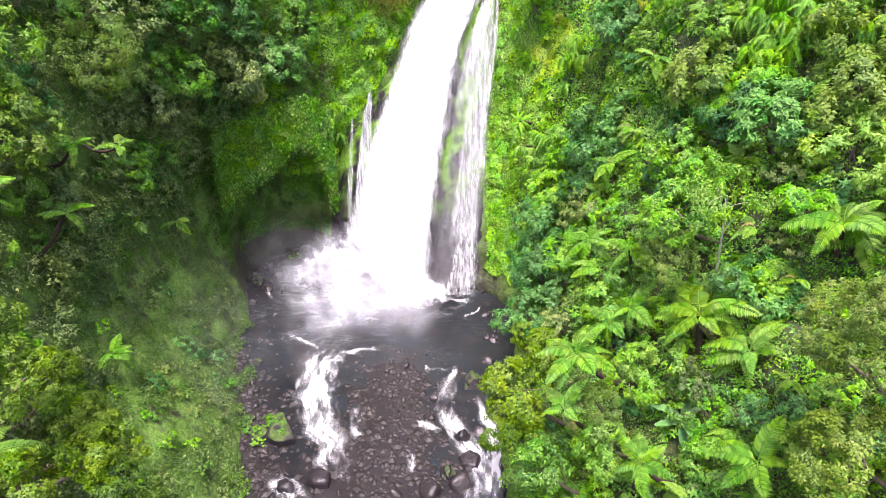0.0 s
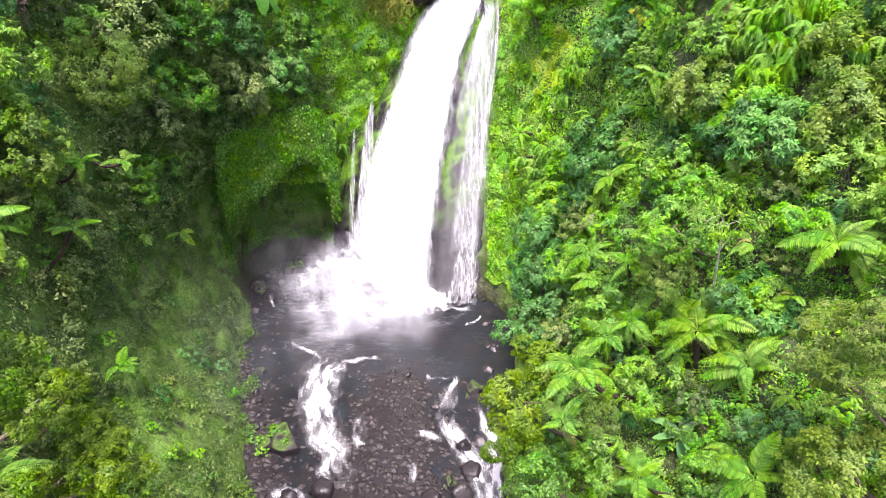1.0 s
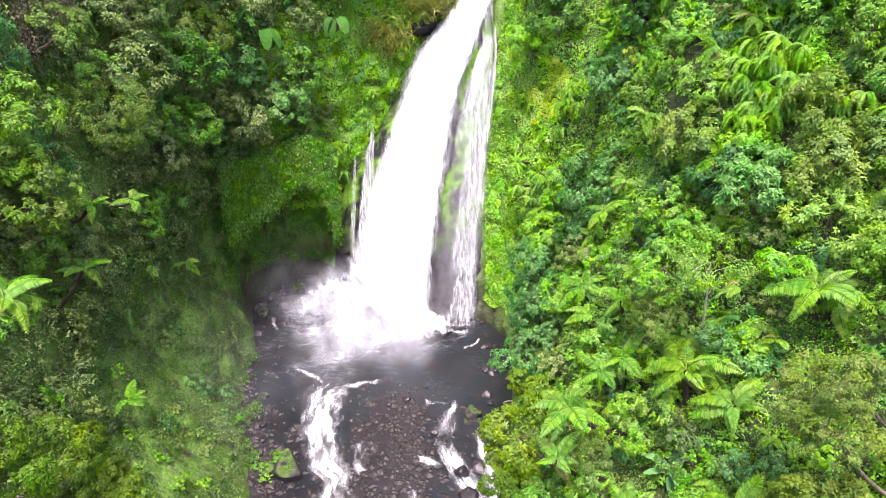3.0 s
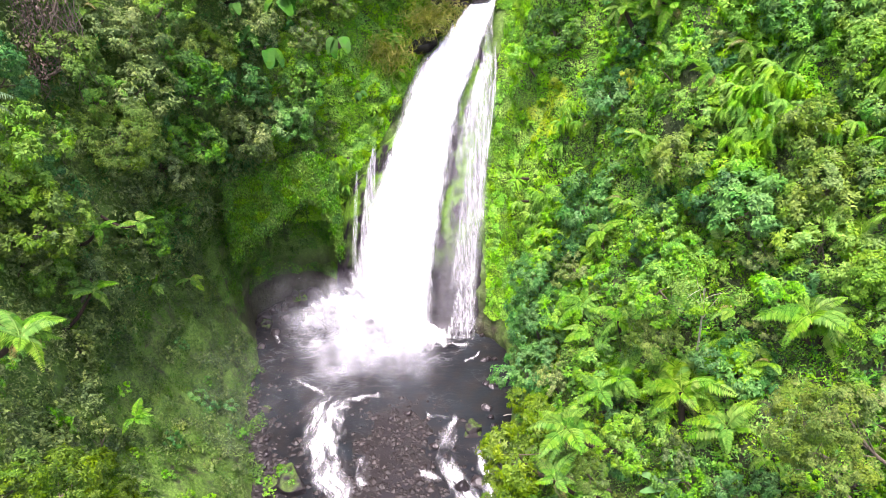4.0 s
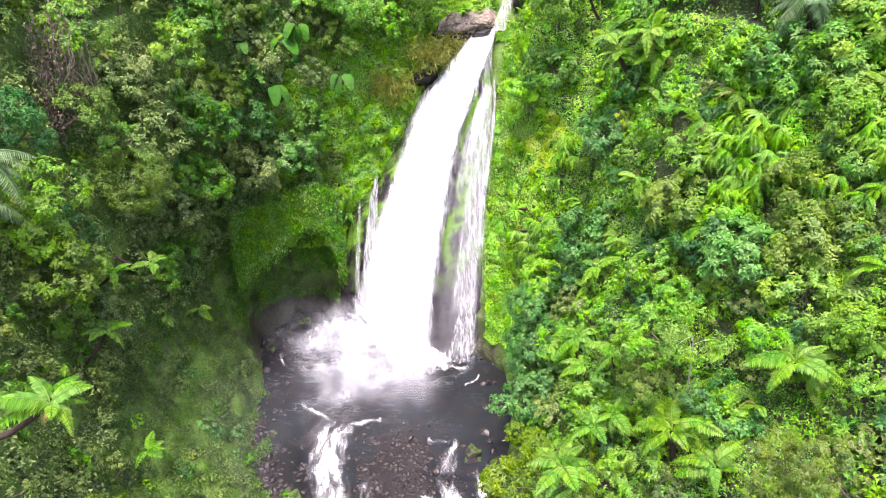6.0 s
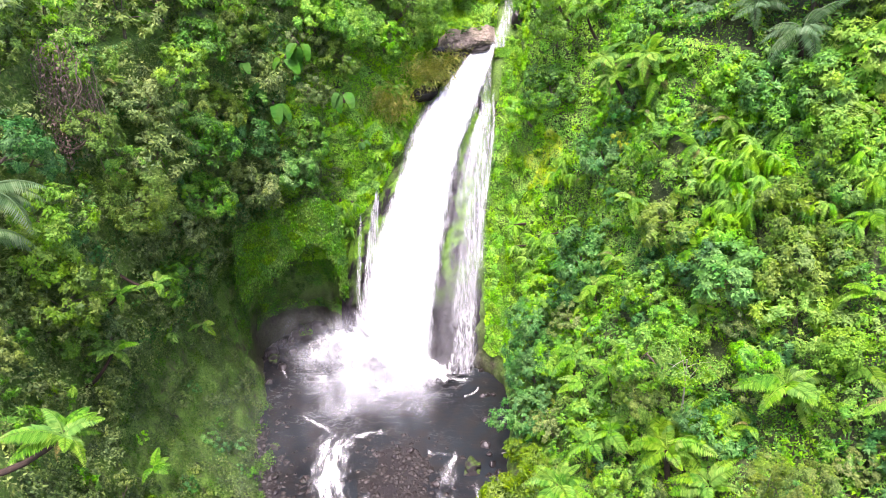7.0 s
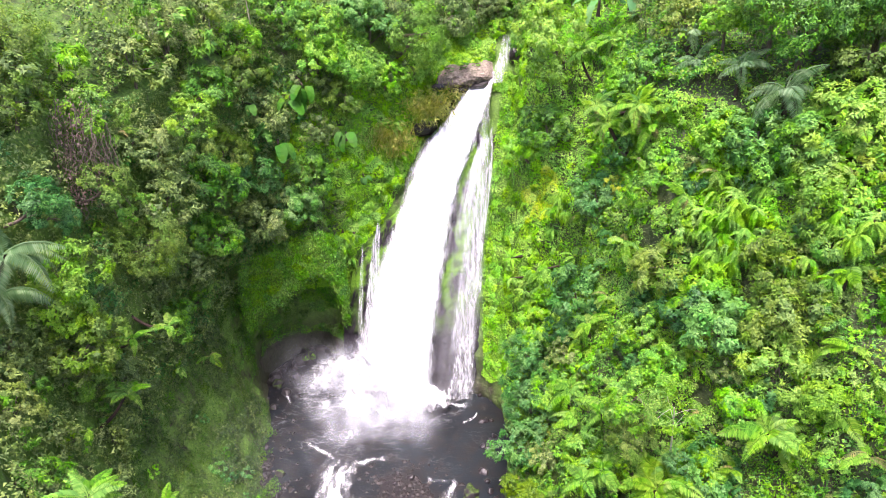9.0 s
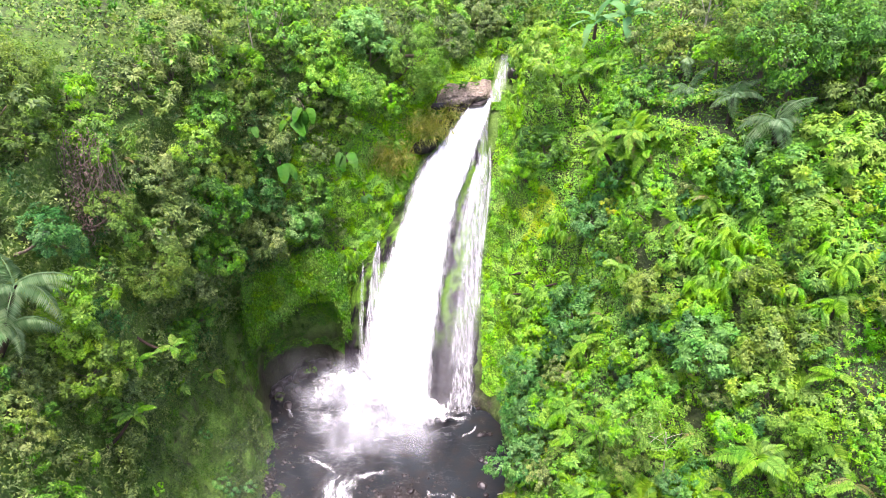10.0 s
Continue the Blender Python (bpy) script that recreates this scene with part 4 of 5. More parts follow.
def blade_mesh(name, length, width, mat, arch=0.5, stalk=0.15, tears=0, seed=0, n=14, ribs=0.0):
    """A long strap or paddle leaf along +x, folded along its midrib, its edge wavy or torn."""
    r = np.random.default_rng(seed)
    t = np.linspace(0, 1, n)
    rib = np.stack([length * t * (1 - 0.1 * t), 0 * t, length * arch * (0.7 * t - 1.1 * t**2)], 1)
    w = width * 0.5 * np.clip((t - stalk) / 0.12, 0.06, 1) * np.sqrt(np.clip(1 - ((t - 0.55) / 0.46) ** 2, 0.0, 1) * 0.9 + 0.02)
    v = []
    for i in range(n):
        for s in (-1, -0.5, 0, 0.5, 1):
            wav = 0.05 * width * math.sin(i * 2.1 + s) + (r.uniform(-0.08, 0.08) * width if tears and abs(s) == 1 else 0)
            v.append((rib[i, 0] + (r.uniform(-0.5, 0.5) * length / n if tears and abs(s) == 1 else 0), s * w[i], rib[i, 2] + abs(s) * w[i] * 0.14 + wav * abs(s) + ribs * (i % 2) * (abs(s) > 0)))
    return mesh_of(name, v, grid_faces(n, 5), [mat], True)


BANANA_LEAVES = [blade_mesh("leaf", 2.6, 0.62, LEAF["banana"], 0.5, 0.14, 1, 1), blade_mesh("leaf", 2.3, 0.6, LEAF["banana"], 0.9, 0.14, 1, 2)]
STRAP_LEAVES = [blade_mesh("leaf", 1.3, 0.2, LEAF["strap"], 0.9, 0.03, 0, 3), blade_mesh("leaf", 1.15, 0.18, LEAF["strap"], 1.2, 0.03, 0, 4)]
HANG_FRONDS = [frond_mesh("frond", 1.9, 17, 0.26, LEAF["strap"], 0.9, 0.12, 0.25, 11), frond_mesh("frond", 1.6, 15, 0.24, LEAF["strap"], 1.25, 0.12, 0.3, 12)]
BIG_LEAVES = [blade_mesh("leaf", 1.9, 1.0, LEAF["broad"], 0.9, 0.2, 0, 5, 36, 0.08), blade_mesh("leaf", 1.7, 0.95, LEAF["broad"], 1.1, 0.2, 0, 6, 36, 0.08)]


def rosette(at, blades, count, size, seed, name, label, category, low=-62, high=20, stem=0.9, group="", tilt=0.0, face=0.0, spread=None):
    r = np.random.default_rng(seed + 300)
    at = Vector(at)
    foot = onto_ground(at)
    if (at - foot).length > 3.5 or (at - foot).length < 0.3:
        foot = at - Vector((0, 0, stem))
    ob = tagged(new(name), label, category, group)
    ob.matrix_basis = Matrix.Translation(foot)
    h = at - foot
    v, f = tube(np.array(h)[None] * np.linspace(-0.1, 1.05, 5)[:, None], np.linspace(0.16, 0.08, 5) * size, 7)
    child("stem", mesh_of("stem", v, f, [FERN_BARK], True), ob)
    lean = Matrix.Rotation(radians(tilt), 4, Vector((math.cos(radians(face + 90)), math.sin(radians(face + 90)), 0)))
    for i in range(count):
        pitch = low + (high - low) * ((i + 0.5) / count) + r.uniform(-7, 7)
        s = size * r.uniform(0.8, 1.1)
        child("leaf", blades[i % len(blades)], ob, Matrix.Translation(h) @ lean @ pose(0, 0, 0, r.uniform(-15, 15), pitch, i * 137.5 + r.uniform(-15, 15) if spread is None else face + r.uniform(-spread, spread)) @ Matrix.Diagonal((s, s, s, 1)))
    return ob


# ---- single plants, at their places ----
MARKED = []          # where single plants stand, so that the scattered ones keep off


def tree_ferns(rows, seed, tilt, room):
    for i, (x, y, z, size, count) in enumerate(rows):
        tree_fern((x, y, z), size, count, seed + i, tilt=tilt if x > 0 else 15, face=200 if x > 0 else 0)
        MARKED.append((x, y, z, room))


tree_ferns(((8.7, 33.2, 16.8, 1.15, 15), (18.0, 36.0, 18.6, 1.5, 14), (15.2, 44.6, 18.0, 1.2, 10), (23.4, 33.6, 26.3, 1.25, 13), (24.9, 33.8, 25.2, 1.1, 10), (12.3, 38.5, 15.5, 0.95, 8),
            (19.8, 33.5, 16.4, 1.05, 10), (15.6, 59.0, 40.6, 1.15, 13), (17.8, 57.3, 42.8, 1.2, 13), (14.6, 60.2, 41.9, 0.95, 9), (20.3, 57.0, 43.0, 1.0, 10), (19.2, 57.0, 41.0, 1.1, 11),
            (21.8, 55.4, 40.8, 1.0, 10), (22.6, 56.4, 43.6, 0.9, 9)), 0, 22, 2.6)
tree_ferns(((-18.3, 22.4, 33.3, 0.95, 12), (20.5, 45.0, 30.5, 1.0, 9), (14.3, 52.0, 22.5, 0.9, 8), (30.5, 45.5, 45.0, 1.1, 11), (21.5, 37.5, 21.0, 0.9, 8), (13.0, 30.0, 9.0, 1.1, 9),
            (-26.3, 43.4, 27.3, 0.8, 7), (-27.0, 41.5, 23.0, 0.8, 7), (26.5, 36.0, 30.5, 1.0, 9), (-24.8, 47.0, 26.0, 0.7, 7), (-20.2, 19.5, 22.0, 1.0, 10)), 14, 22, 2.6)
tree_ferns(((13.6, 38.4, 17.0, 0.9, 8), (12.6, 48.4, 17.0, 1.1, 13), (14.0, 53.6, 19.2, 0.95, 9), (14.2, 42.8, 19.2, 0.8, 6), (7.8, 31.0, 14.2, 0.9, 9), (12.3, 28.2, 12.4, 1.0, 9),
            (17.8, 25.8, 15.2, 1.1, 10), (19.2, 32.0, 18.2, 1.15, 10), (29.0, 39.2, 37.0, 1.0, 8), (28.9, 45.6, 41.4, 1.1, 9), (29.8, 46.8, 46.2, 1.1, 9), (27.8, 33.0, 28.6, 1.1, 9),
            (16.9, 34.8, 18.9, 1.2, 9), (18.2, 71.4, 45.8, 0.9, 8), (14.6, 70.6, 44.6, 0.8, 7)), 70, 30, 2.0)
for i, (x, y, z, s, n) in enumerate(((-30.0, 38.0, 38.8, 1.35, 11), (-30.4, 36.6, 36.4, 1.25, 10), (26.6, 49.6, 46.6, 1.15, 10), (24.4, 53.2, 47.6, 0.9, 9), (21.2, 61.6, 46.6, 0.9, 8), (22.4, 58.0, 46.8, 0.8, 8), (-20.5, 75.5, 36.0, 0.7, 6), (22.5, 60.5, 48.5, 1.0, 9))):
    tree_fern((x, y, z), s, n, i + 40, True, 20, 200 if x > 0 else 0)
    MARKED.append((x, y, z, 3.0))
for i, (x, y, z, s, n) in enumerate(((16.1, 32.0, 12.0, 0.95, 10), (20.1, 73.1, 50.0, 1.6, 9), (17.2, 75.2, 49.0, 1.4, 8))):
    rosette((x, y, z), BANANA_LEAVES, n, s, i, "banana_plant", "green banana plant with broad arching leaves", "banana plant", -60, 12, 1.6, "banana plants", 18, 200)
    MARKED.append((x, y, z, 2.6))
for i, (x, y, z, s, n) in enumerate(((-18.5, 68.8, 34.9, 1.35, 5), (-11.0, 69.8, 35.9, 1.15, 4), (-19.6, 70.0, 37.0, 1.3, 4), (-17.0, 70.5, 39.5, 1.3, 4), (-15.4, 70.4, 41.0, 1.2, 4), (-20.8, 68.6, 39.5, 0.9, 3), (-9.5, 71.8, 29.5, 0.6, 4))):
    rosette((x, y, z), BIG_LEAVES, n, s, i + 20, "big_leaved_plant", "plant with very large drooping green leaves on the wall", "plant", 2, 48, 1.0, "big-leaved plants", 12, 270, 80)
    MARKED.append((x, y, z, 2.0))
rosette((8.2, 66.6, 21.2), STRAP_LEAVES, 14, 1.25, 50, "nest_fern", "strap-leaved nest fern clinging to the mossy wall", "fern", -40, 50, 0.5, "nest ferns", 50, 240)
wall_ferns = [(12.7, 65.9, 25.5), (11.2, 63.9, 20.5), (9.6, 64.2, 18.0), (10.2, 62.2, 17.2), (8.9, 66.0, 16.0), (11.9, 62.9, 22.0), (12.6, 62.0, 20.8), (8.3, 66.2, 18.6),
              (-13.0, 72.2, 19.6), (-14.2, 71.8, 20.8), (-12.2, 72.7, 17.6), (-14.8, 71.6, 18.4), (-11.4, 72.8, 21.0),
              (23.5, 47.8, 35.2), (24.3, 47.0, 36.2), (22.7, 48.8, 36.6), (25.2, 46.6, 37.6), (24.2, 48.4, 38.6), (23.0, 49.4, 38.0), (25.8, 47.2, 39.4), (26.4, 45.6, 37.0)]
spots = np.random.default_rng(33)
for base, reach, number in (((24.3, 46.6, 36.0), (2.4, 2.0, 3.0), 26), ((10.6, 63.6, 19.0), (1.7, 1.7, 3.2), 14), ((-13.4, 71.6, 19.5), (1.5, 0.6, 2.0), 7), ((12.8, 64.5, 30.0), (1.5, 2.0, 3.5), 9), ((29.0, 41.0, 37.0), (1.5, 2.5, 4.0), 10)):
    for _ in range(number):       # more of them, set on the wall
        q = BVH.find_nearest(Vector(np.array(base) + spots.uniform(-1, 1, 3) * reach))
        wall_ferns.append(tuple(q[0] + q[1] * (1.7 if base[0] > 20 else 1.2)))
for i, p in enumerate(wall_ferns):
    rosette(p, HANG_FRONDS, 12, 1.05 if p[0] > 20 else 0.95, i + 60, "hanging_fern", "bright green hanging fern with long drooping leaves", "fern", -5, 62, 0.4, "hanging ferns", 8, (235 if p[1] > 55 else 205) if p[0] > 0 else 290, 85)
    MARKED.append((*p, 1.4))


# ---- jungle on the slopes ----
def scatter(count, s0, s1, z0, z1, gap, seed, keep=lambda p: True):
    """Places on the gorge's sides, at least gap apart, with the way out of the slope."""
    r, out = np.random.default_rng(seed), []
    for _ in range(count * 14):
        s, z = r.uniform(s0, s1), r.uniform(z0, z1)
        i = int((s - 2) / 14 * 322) + 16 if 2 <= s < 16 else None
        if i is None:
            continue
        j = int((z + 2) / 46 * 123) if z < 44 else 123 + min(int((z - 44) / 2.2), 4)
        p = TERRAIN[i, j] + (TERRAIN[min(i + 1, NU - 1), min(j + 1, NV - 1)] - TERRAIN[i, j]) * r.random()
        if not keep(p) or any((p[0] - m[0]) ** 2 + (p[1] - m[1]) ** 2 + (p[2] + 0.8 - m[2]) ** 2 < m[3] ** 2 for m in MARKED) or any(abs(p[0] - q[0]) < gap and abs(p[1] - q[1]) < gap and abs(p[2] - q[2]) < gap and (p[0] - q[0]) ** 2 + (p[1] - q[1]) ** 2 + (p[2] - q[2]) ** 2 < gap * gap for q, _ in out):
            continue
        n = unit(np.cross(TERRAIN[i + 1, j] - TERRAIN[i, j], TERRAIN[i, j + 1] - TERRAIN[i, j]))
        out.append((p, n))
        if len(out) >= count:
            break
    return out


BARE = ((20.4, 52.4, 36.0, 1.5), (24.2, 43.6, 31.5, 1.3), (24.6, 42.6, 29.0, 1.2), (16.0, 60.0, 19.5, 0.9), (21.0, 40.0, 24.0, 1.1), (26.5, 37.0, 23.0, 1.3), (-21.5, 62.5, 22.0, 1.2), (-27.5, 52.0, 24.0, 1.2))     # where earth shows


def off_falls(p):
    if any((p[0] - q[0]) ** 2 + (p[1] - q[1]) ** 2 + (p[2] - q[2]) ** 2 < q[3] ** 2 for q in BARE):
        return False
    if p[0] > 0 and p[1] > 43 and p[2] < 3.2 + 2.0 * noise.noise(Vector(p) * 0.4):
        return False          # the bare bank of the pool
    if p[1] < 62:
        return True
    if p[2] > 38.5:
        return not 6.0 < p[0] < 9.6
    return p[0] < np.interp(p[2], FZ, F_LEFT) - np.interp(p[2], [0, 18, 22, 30, 38], [2.8, 3.5, 1.5, 0.1, 1.2]) or p[0] > np.interp(p[2], FZ, F_VEIL) + np.interp(p[2], [0, 8, 16, 38], [1.4, 0.5, 0.05, 0.1])


def plant(kinds, weights, places, sizes, lean, seed, sink=0.3):
    r = np.random.default_rng(seed)
    w = np.array(weights) / sum(weights)
    for p, n in places:
        k = kinds[r.choice(len(kinds), p=w)]
        out = Vector((n[0], n[1], 0))
        axis = Vector((0, 0, 1)).cross(out)
        tip = Matrix.Rotation(radians(lean) * out.length * r.uniform(0.6, 1.2), 4, axis) if axis.length > 0.01 else Matrix.Identity(4)
        s = r.uniform(*sizes)
        copy_thing(k, Matrix.Translation(Vector(p) - Vector(n) * sink) @ tip @ pose(0, 0, 0, 0, 0, r.uniform(0, 360)) @ Matrix.Diagonal((s, s, s * r.uniform(0.85, 1.15), 1)))


CROWN_LABELS = {
    "mid": "leafy green jungle tree rooted on the steep slope", "bright": "fresh bright green tree leaning out of the slope", "pale": "light yellow-green tree with open foliage",
    "grey": "grey-green tree with dense fine foliage", "olive_deep": "olive-green tree with dense small leaves", "blue": "blue-green broadleaf tree among creepers",
    "dark": "dark green jungle tree hanging over the gorge", "sea": "pale blue-green tree with glossy leaves", "warm": "yellow-green tree with dense foliage over the gorge"}


def crown_tree(leaf, at, radius, seed):
    """A tree whose crown stands at that place, its bent trunk rooted in the slope below and behind."""
    r = np.random.default_rng(seed + 4000)
    at = Vector(at)
    big = radius > 3.3
    near = BVH.find_nearest(at - Vector((0, 0, 0.7 * radius)))
    foot = near[0]
    ob = tagged(new("tree"), CROWN_LABELS[leaf], "tree", "jungle trees")
    ob.matrix_basis = Matrix.Translation(foot)
    me, tufts = CROWNS[leaf, big][r.integers(len(CROWNS[leaf, big]))]
    s = radius / (4.6 if big else 2.5)
    out = Vector((near[1].x, near[1].y, 0))
    axis = Vector((0, 0, 1)).cross(out)
    tip = Matrix.Rotation(radians(34) * out.length, 4, axis) if axis.length > 0.01 else Matrix.Identity(4)
    m = Matrix.Translation(at - foot) @ tip @ pose(0, 0, 0, 0, 0, r.uniform(0, 360)) @ Matrix.Diagonal((s, s, s * r.uniform(0.9, 1.15), 1))
    h = np.array(at - foot)
    k = np.linspace(-0.06, 1.0, 7)[:, None]
    path = h * k
    path[:, 2] -= 0.14 * np.linalg.norm(h[:2]) * np.sin(np.pi * np.clip(k[:, 0], 0, 1))
    thick = 0.05 * radius + 0.03
    v, f = tube(path, thick * np.linspace(1.2, 0.5, 7), 6)
    stem = child("trunk", mesh_of("trunk", v, f, [BARK], True), ob)
    q = np.linspace(0, 1, 4)[:, None]
    for e in tufts:
        a = path[r.integers(3, 7)]
        v, f = tube(a * (1 - q) + np.array(m @ Vector(e)) * (0.85 * q) - np.array([0, 0, 0.1 * radius]) * np.sin(np.pi * q), thick * np.linspace(0.3, 0.06, 4), 4)
        child("limb", mesh_of("limb", v, f, [BARK], True), stem)
    child("crown", me, ob, m)
    MARKED.append((*at, 0.75 * radius))


# trees that stand out: place of the crown's middle and its radius
def stand(leaf, rows):
    for i, (x, y, z, radius) in enumerate(rows):
        crown_tree(leaf, (x, y, z), radius, i * 13 + len(leaf))


stand("pale", ((11.0, 70.8, 47.0, 3.3), (30.1, 46.0, 45.4, 3.1), (28.0, 43.7, 40.8, 2.5), (25.0, 37.3, 29.8, 2.6), (26.9, 34.1, 29.6, 2.3), (13.5, 34.2, 14.6, 2.3), (10.7, 30.3, 11.7, 2.0), (-23.1, 57.7, 41.8, 2.3), (-28.3, 41.3, 35.3, 2.6), (-29.4, 40.4, 32.8, 2.7), (-29.5, 40.9, 24.8, 1.9), (-29.6, 52.7, 43.9, 2.5), (-3.1, 77.4, 45.2, 3.9),
        (11.9, 71.0, 43.0, 2.6)))
stand("warm", ((5.7, 35.3, 12.0, 3.2), (6.8, 38.5, 13.0, 2.2), (4.7, 32.9, 10.6, 2.0), (-19.0, 24.1, 22.6, 1.8), (-17.6, 23.7, 20.8, 1.8), (-16.4, 22.3, 20.0, 1.8), (-15.4, 21.2, 18.6, 1.7), (-17.6, 21.0, 25.6, 1.7), (-12.8, 14.0, 33.0, 1.3), (-13.1, 13.4, 34.4, 1.1), (-19.6, 25.6, 18.6, 2.0), (-18.0, 19.0, 21.5, 2.0)))
stand("mid", ((11.6, 70.2, 36.4, 2.9), (29.0, 53.5, 52.4, 4.6), (33.0, 51.5, 53.0, 4.2), (27.8, 46.5, 43.5, 2.8), (20.3, 49.9, 35.2, 2.3), (29.0, 40.8, 38.3, 2.4), (17.9, 46.9, 25.6, 2.4), (15.8, 39.6, 24.2, 2.7), (13.1, 42.6, 14.4, 2.4), (6.6, 30.5, 9.7, 2.2), (17.1, 31.6, 13.8, 2.0), (17.1, 28.7, 12.0, 2.2), (20.7, 35.3, 21.1, 1.9), (14.8, 43.3, 16.8, 2.0), (-23.7, 60.9, 33.7, 3.1), (-23.3, 63.8, 42.6, 2.7), (-16.0, 71.1, 30.6, 2.9), (-23.9, 60.3, 27.9, 2.6), (-28.3, 53.4, 22.0, 2.7), (-11.0, 74.4, 43.0, 3.7), (-17.4, 73.6, 49.5, 3.2), (-13.9, 73.3, 46.5, 2.9), (2.0, 88.5, 44.8, 2.6), (11.8, 83.0, 42.5, 2.8)))
stand("bright", ((26.0, 48.2, 41.4, 2.1), (9.0, 71.3, 33.2, 2.3), (24.8, 59.0, 50.1, 2.1), (23.3, 51.4, 42.0, 2.3), (22.5, 45.2, 32.1, 2.1), (11.8, 59.5, 16.3, 3.0), (22.8, 36.7, 26.1, 1.9), (12.6, 61.5, 20.3, 2.5), (17.9, 41.5, 25.8, 1.9), (11.7, 50.5, 14.3, 2.6), (-13.5, 72.7, 43.5, 2.6), (-6.5, 76.0, 40.5, 2.4), (-21.9, 71.4, 45.6, 2.6)))
stand("grey", ((22.9, 62.7, 49.2, 3.2), (19.6, 26.6, 24.2, 2.1), (20.4, 24.6, 27.0, 1.9), (19.8, 23.8, 24.2, 2.1), (19.9, 22.0, 20.0, 2.8)))
stand("olive_deep", ((27.2, 56.0, 52.8, 3.7), (32.4, 49.9, 49.3, 3.1), (19.3, 48.5, 31.3, 3.0), (26.1, 42.1, 35.2, 2.8), (27.2, 39.1, 33.7, 2.3), (25.5, 39.3, 32.9, 3.1), (15.5, 38.1, 21.4, 1.9), (10.1, 32.2, 13.8, 1.6), (19.7, 24.4, 18.1, 1.9), (-27.3, 52.3, 31.8, 3.6), (-23.7, 65.9, 35.7, 2.9), (-11.3, 74.0, 39.2, 3.2), (-21.6, 70.3, 43.2, 2.8), (-27.7, 49.2, 39.0, 2.1), (-27.6, 39.8, 29.5, 2.7), (-32.2, 47.8, 46.4, 2.4), (-23.8, 69.5, 50.9, 3.2), (31.6, 64.6, 53.4, 3.4), (36.0, 57.0, 53.0, 3.4), (-36.0, 44.0, 49.0, 3.5), (-34.6, 52.0, 50.0, 3.5), (12.6, 86.0, 46.8, 3.2)))
stand("blue", ((-29.5, 42.5, 40.8, 2.1), (15.5, 60.0, 32.9, 2.6), (13.8, 56.3, 23.0, 3.2), (7.7, 49.1, 8.8, 2.9), (20.3, 45.2, 29.8, 2.4), (9.3, 54.9, 11.6, 3.2), (9.1, 57.5, 14.3, 2.6), (20.4, 35.6, 20.8, 2.5), (9.3, 52.3, 11.0, 3.0), (-22.1, 68.6, 31.5, 3.2)))
stand("dark", ((-26.0, 55.3, 34.8, 3.2), (-26.1, 56.4, 39.2, 2.9), (-21.9, 67.8, 25.6, 3.2), (-26.9, 57.5, 26.8, 3.0), (-19.7, 71.1, 37.5, 2.9), (-28.6, 44.4, 22.3, 2.4), (-30.1, 39.5, 28.9, 2.2), (-26.7, 66.2, 49.4, 4.1), (1.2, 79.6, 46.6, 3.2), (7.4, 91.0, 46.4, 2.8), (4.6, 89.6, 46.0, 2.8), (8.8, 93.4, 48.4, 3.0)))
stand("sea", ((25.5, 49.9, 43.1, 3.0), (21.9, 41.6, 30.3, 3.0), (-17.3, 70.7, 27.1, 3.1), (-9.2, 76.9, 48.2, 3.0)))


def pole_tree():
    """The thin pale stem that leans out of the slope with a sparse yellowing top."""
    ob = tagged(new("thin_tree"), "thin pale-stemmed tree with a sparse yellowing crown", "tree")
    ob.location = (18.6, 37.3, 20.0)
    k = np.linspace(0, 1, 8)
    path = np.stack([-1.7 * k, -2.3 * k, 8.0 * k - 0.6 + 0.3 * np.sin(3 * k)], 1)
    v, f = tube(path, np.linspace(0.10, 0.03, 8), 7)
    child("trunk", mesh_of("trunk", v, f, [PALE_BARK], True), ob)
    v, f, c = crown(77, 2.5, 0.0, 130, 20, 0.19, limbs=10)
    child("crown", mesh_of("crown", v + np.array([-1.7, -2.3, 7.6]), f, [LEAF["pale"]]), ob)
    for n, e in enumerate(c[:7]):
        v, f = tube(np.stack([path[4 + n % 4] + (e + [-1.7, -2.3, 7.6] - path[4 + n % 4]) * q * 0.8 + [0, 0, 0.2 * math.sin(3 * q)] for q in np.linspace(0, 1, 4)]), [0.028, 0.02, 0.014, 0.008], 4)
        child("limb", mesh_of("limb", v, f, [PALE_BARK], True), ob)
    MARKED.append((17.6, 36.0, 24.5, 1.6))


pole_tree()


def ferns(places, seed, sizes):
    """Small ferns on the slope, their fronds hanging outwards."""
    r = np.random.default_rng(seed)
    for p, n in places:
        ob = tagged(new("fern"), "green fern with feathery fronds growing from the slope", "fern", "ferns on the slope")
        ob.matrix_basis = Matrix.Translation(Vector(p) + Vector(n) * r.uniform(0.9, 1.7))
        face = math.degrees(math.atan2(n[1], n[0]))
        s0 = r.uniform(*sizes)
        for i in range(int(r.integers(5, 9))):
            me = OLD_FROND if r.random() < 0.12 else FRONDS[i % 2]
            s = s0 * r.uniform(0.7, 1.1)
            child("frond", me, ob, pose(0, 0, 0, r.uniform(-25, 25), r.uniform(-35, 25), face + r.uniform(-125, 125)) @ Matrix.Diagonal((s, s, s, 1)))
        MARKED.append((*p, 1.0))


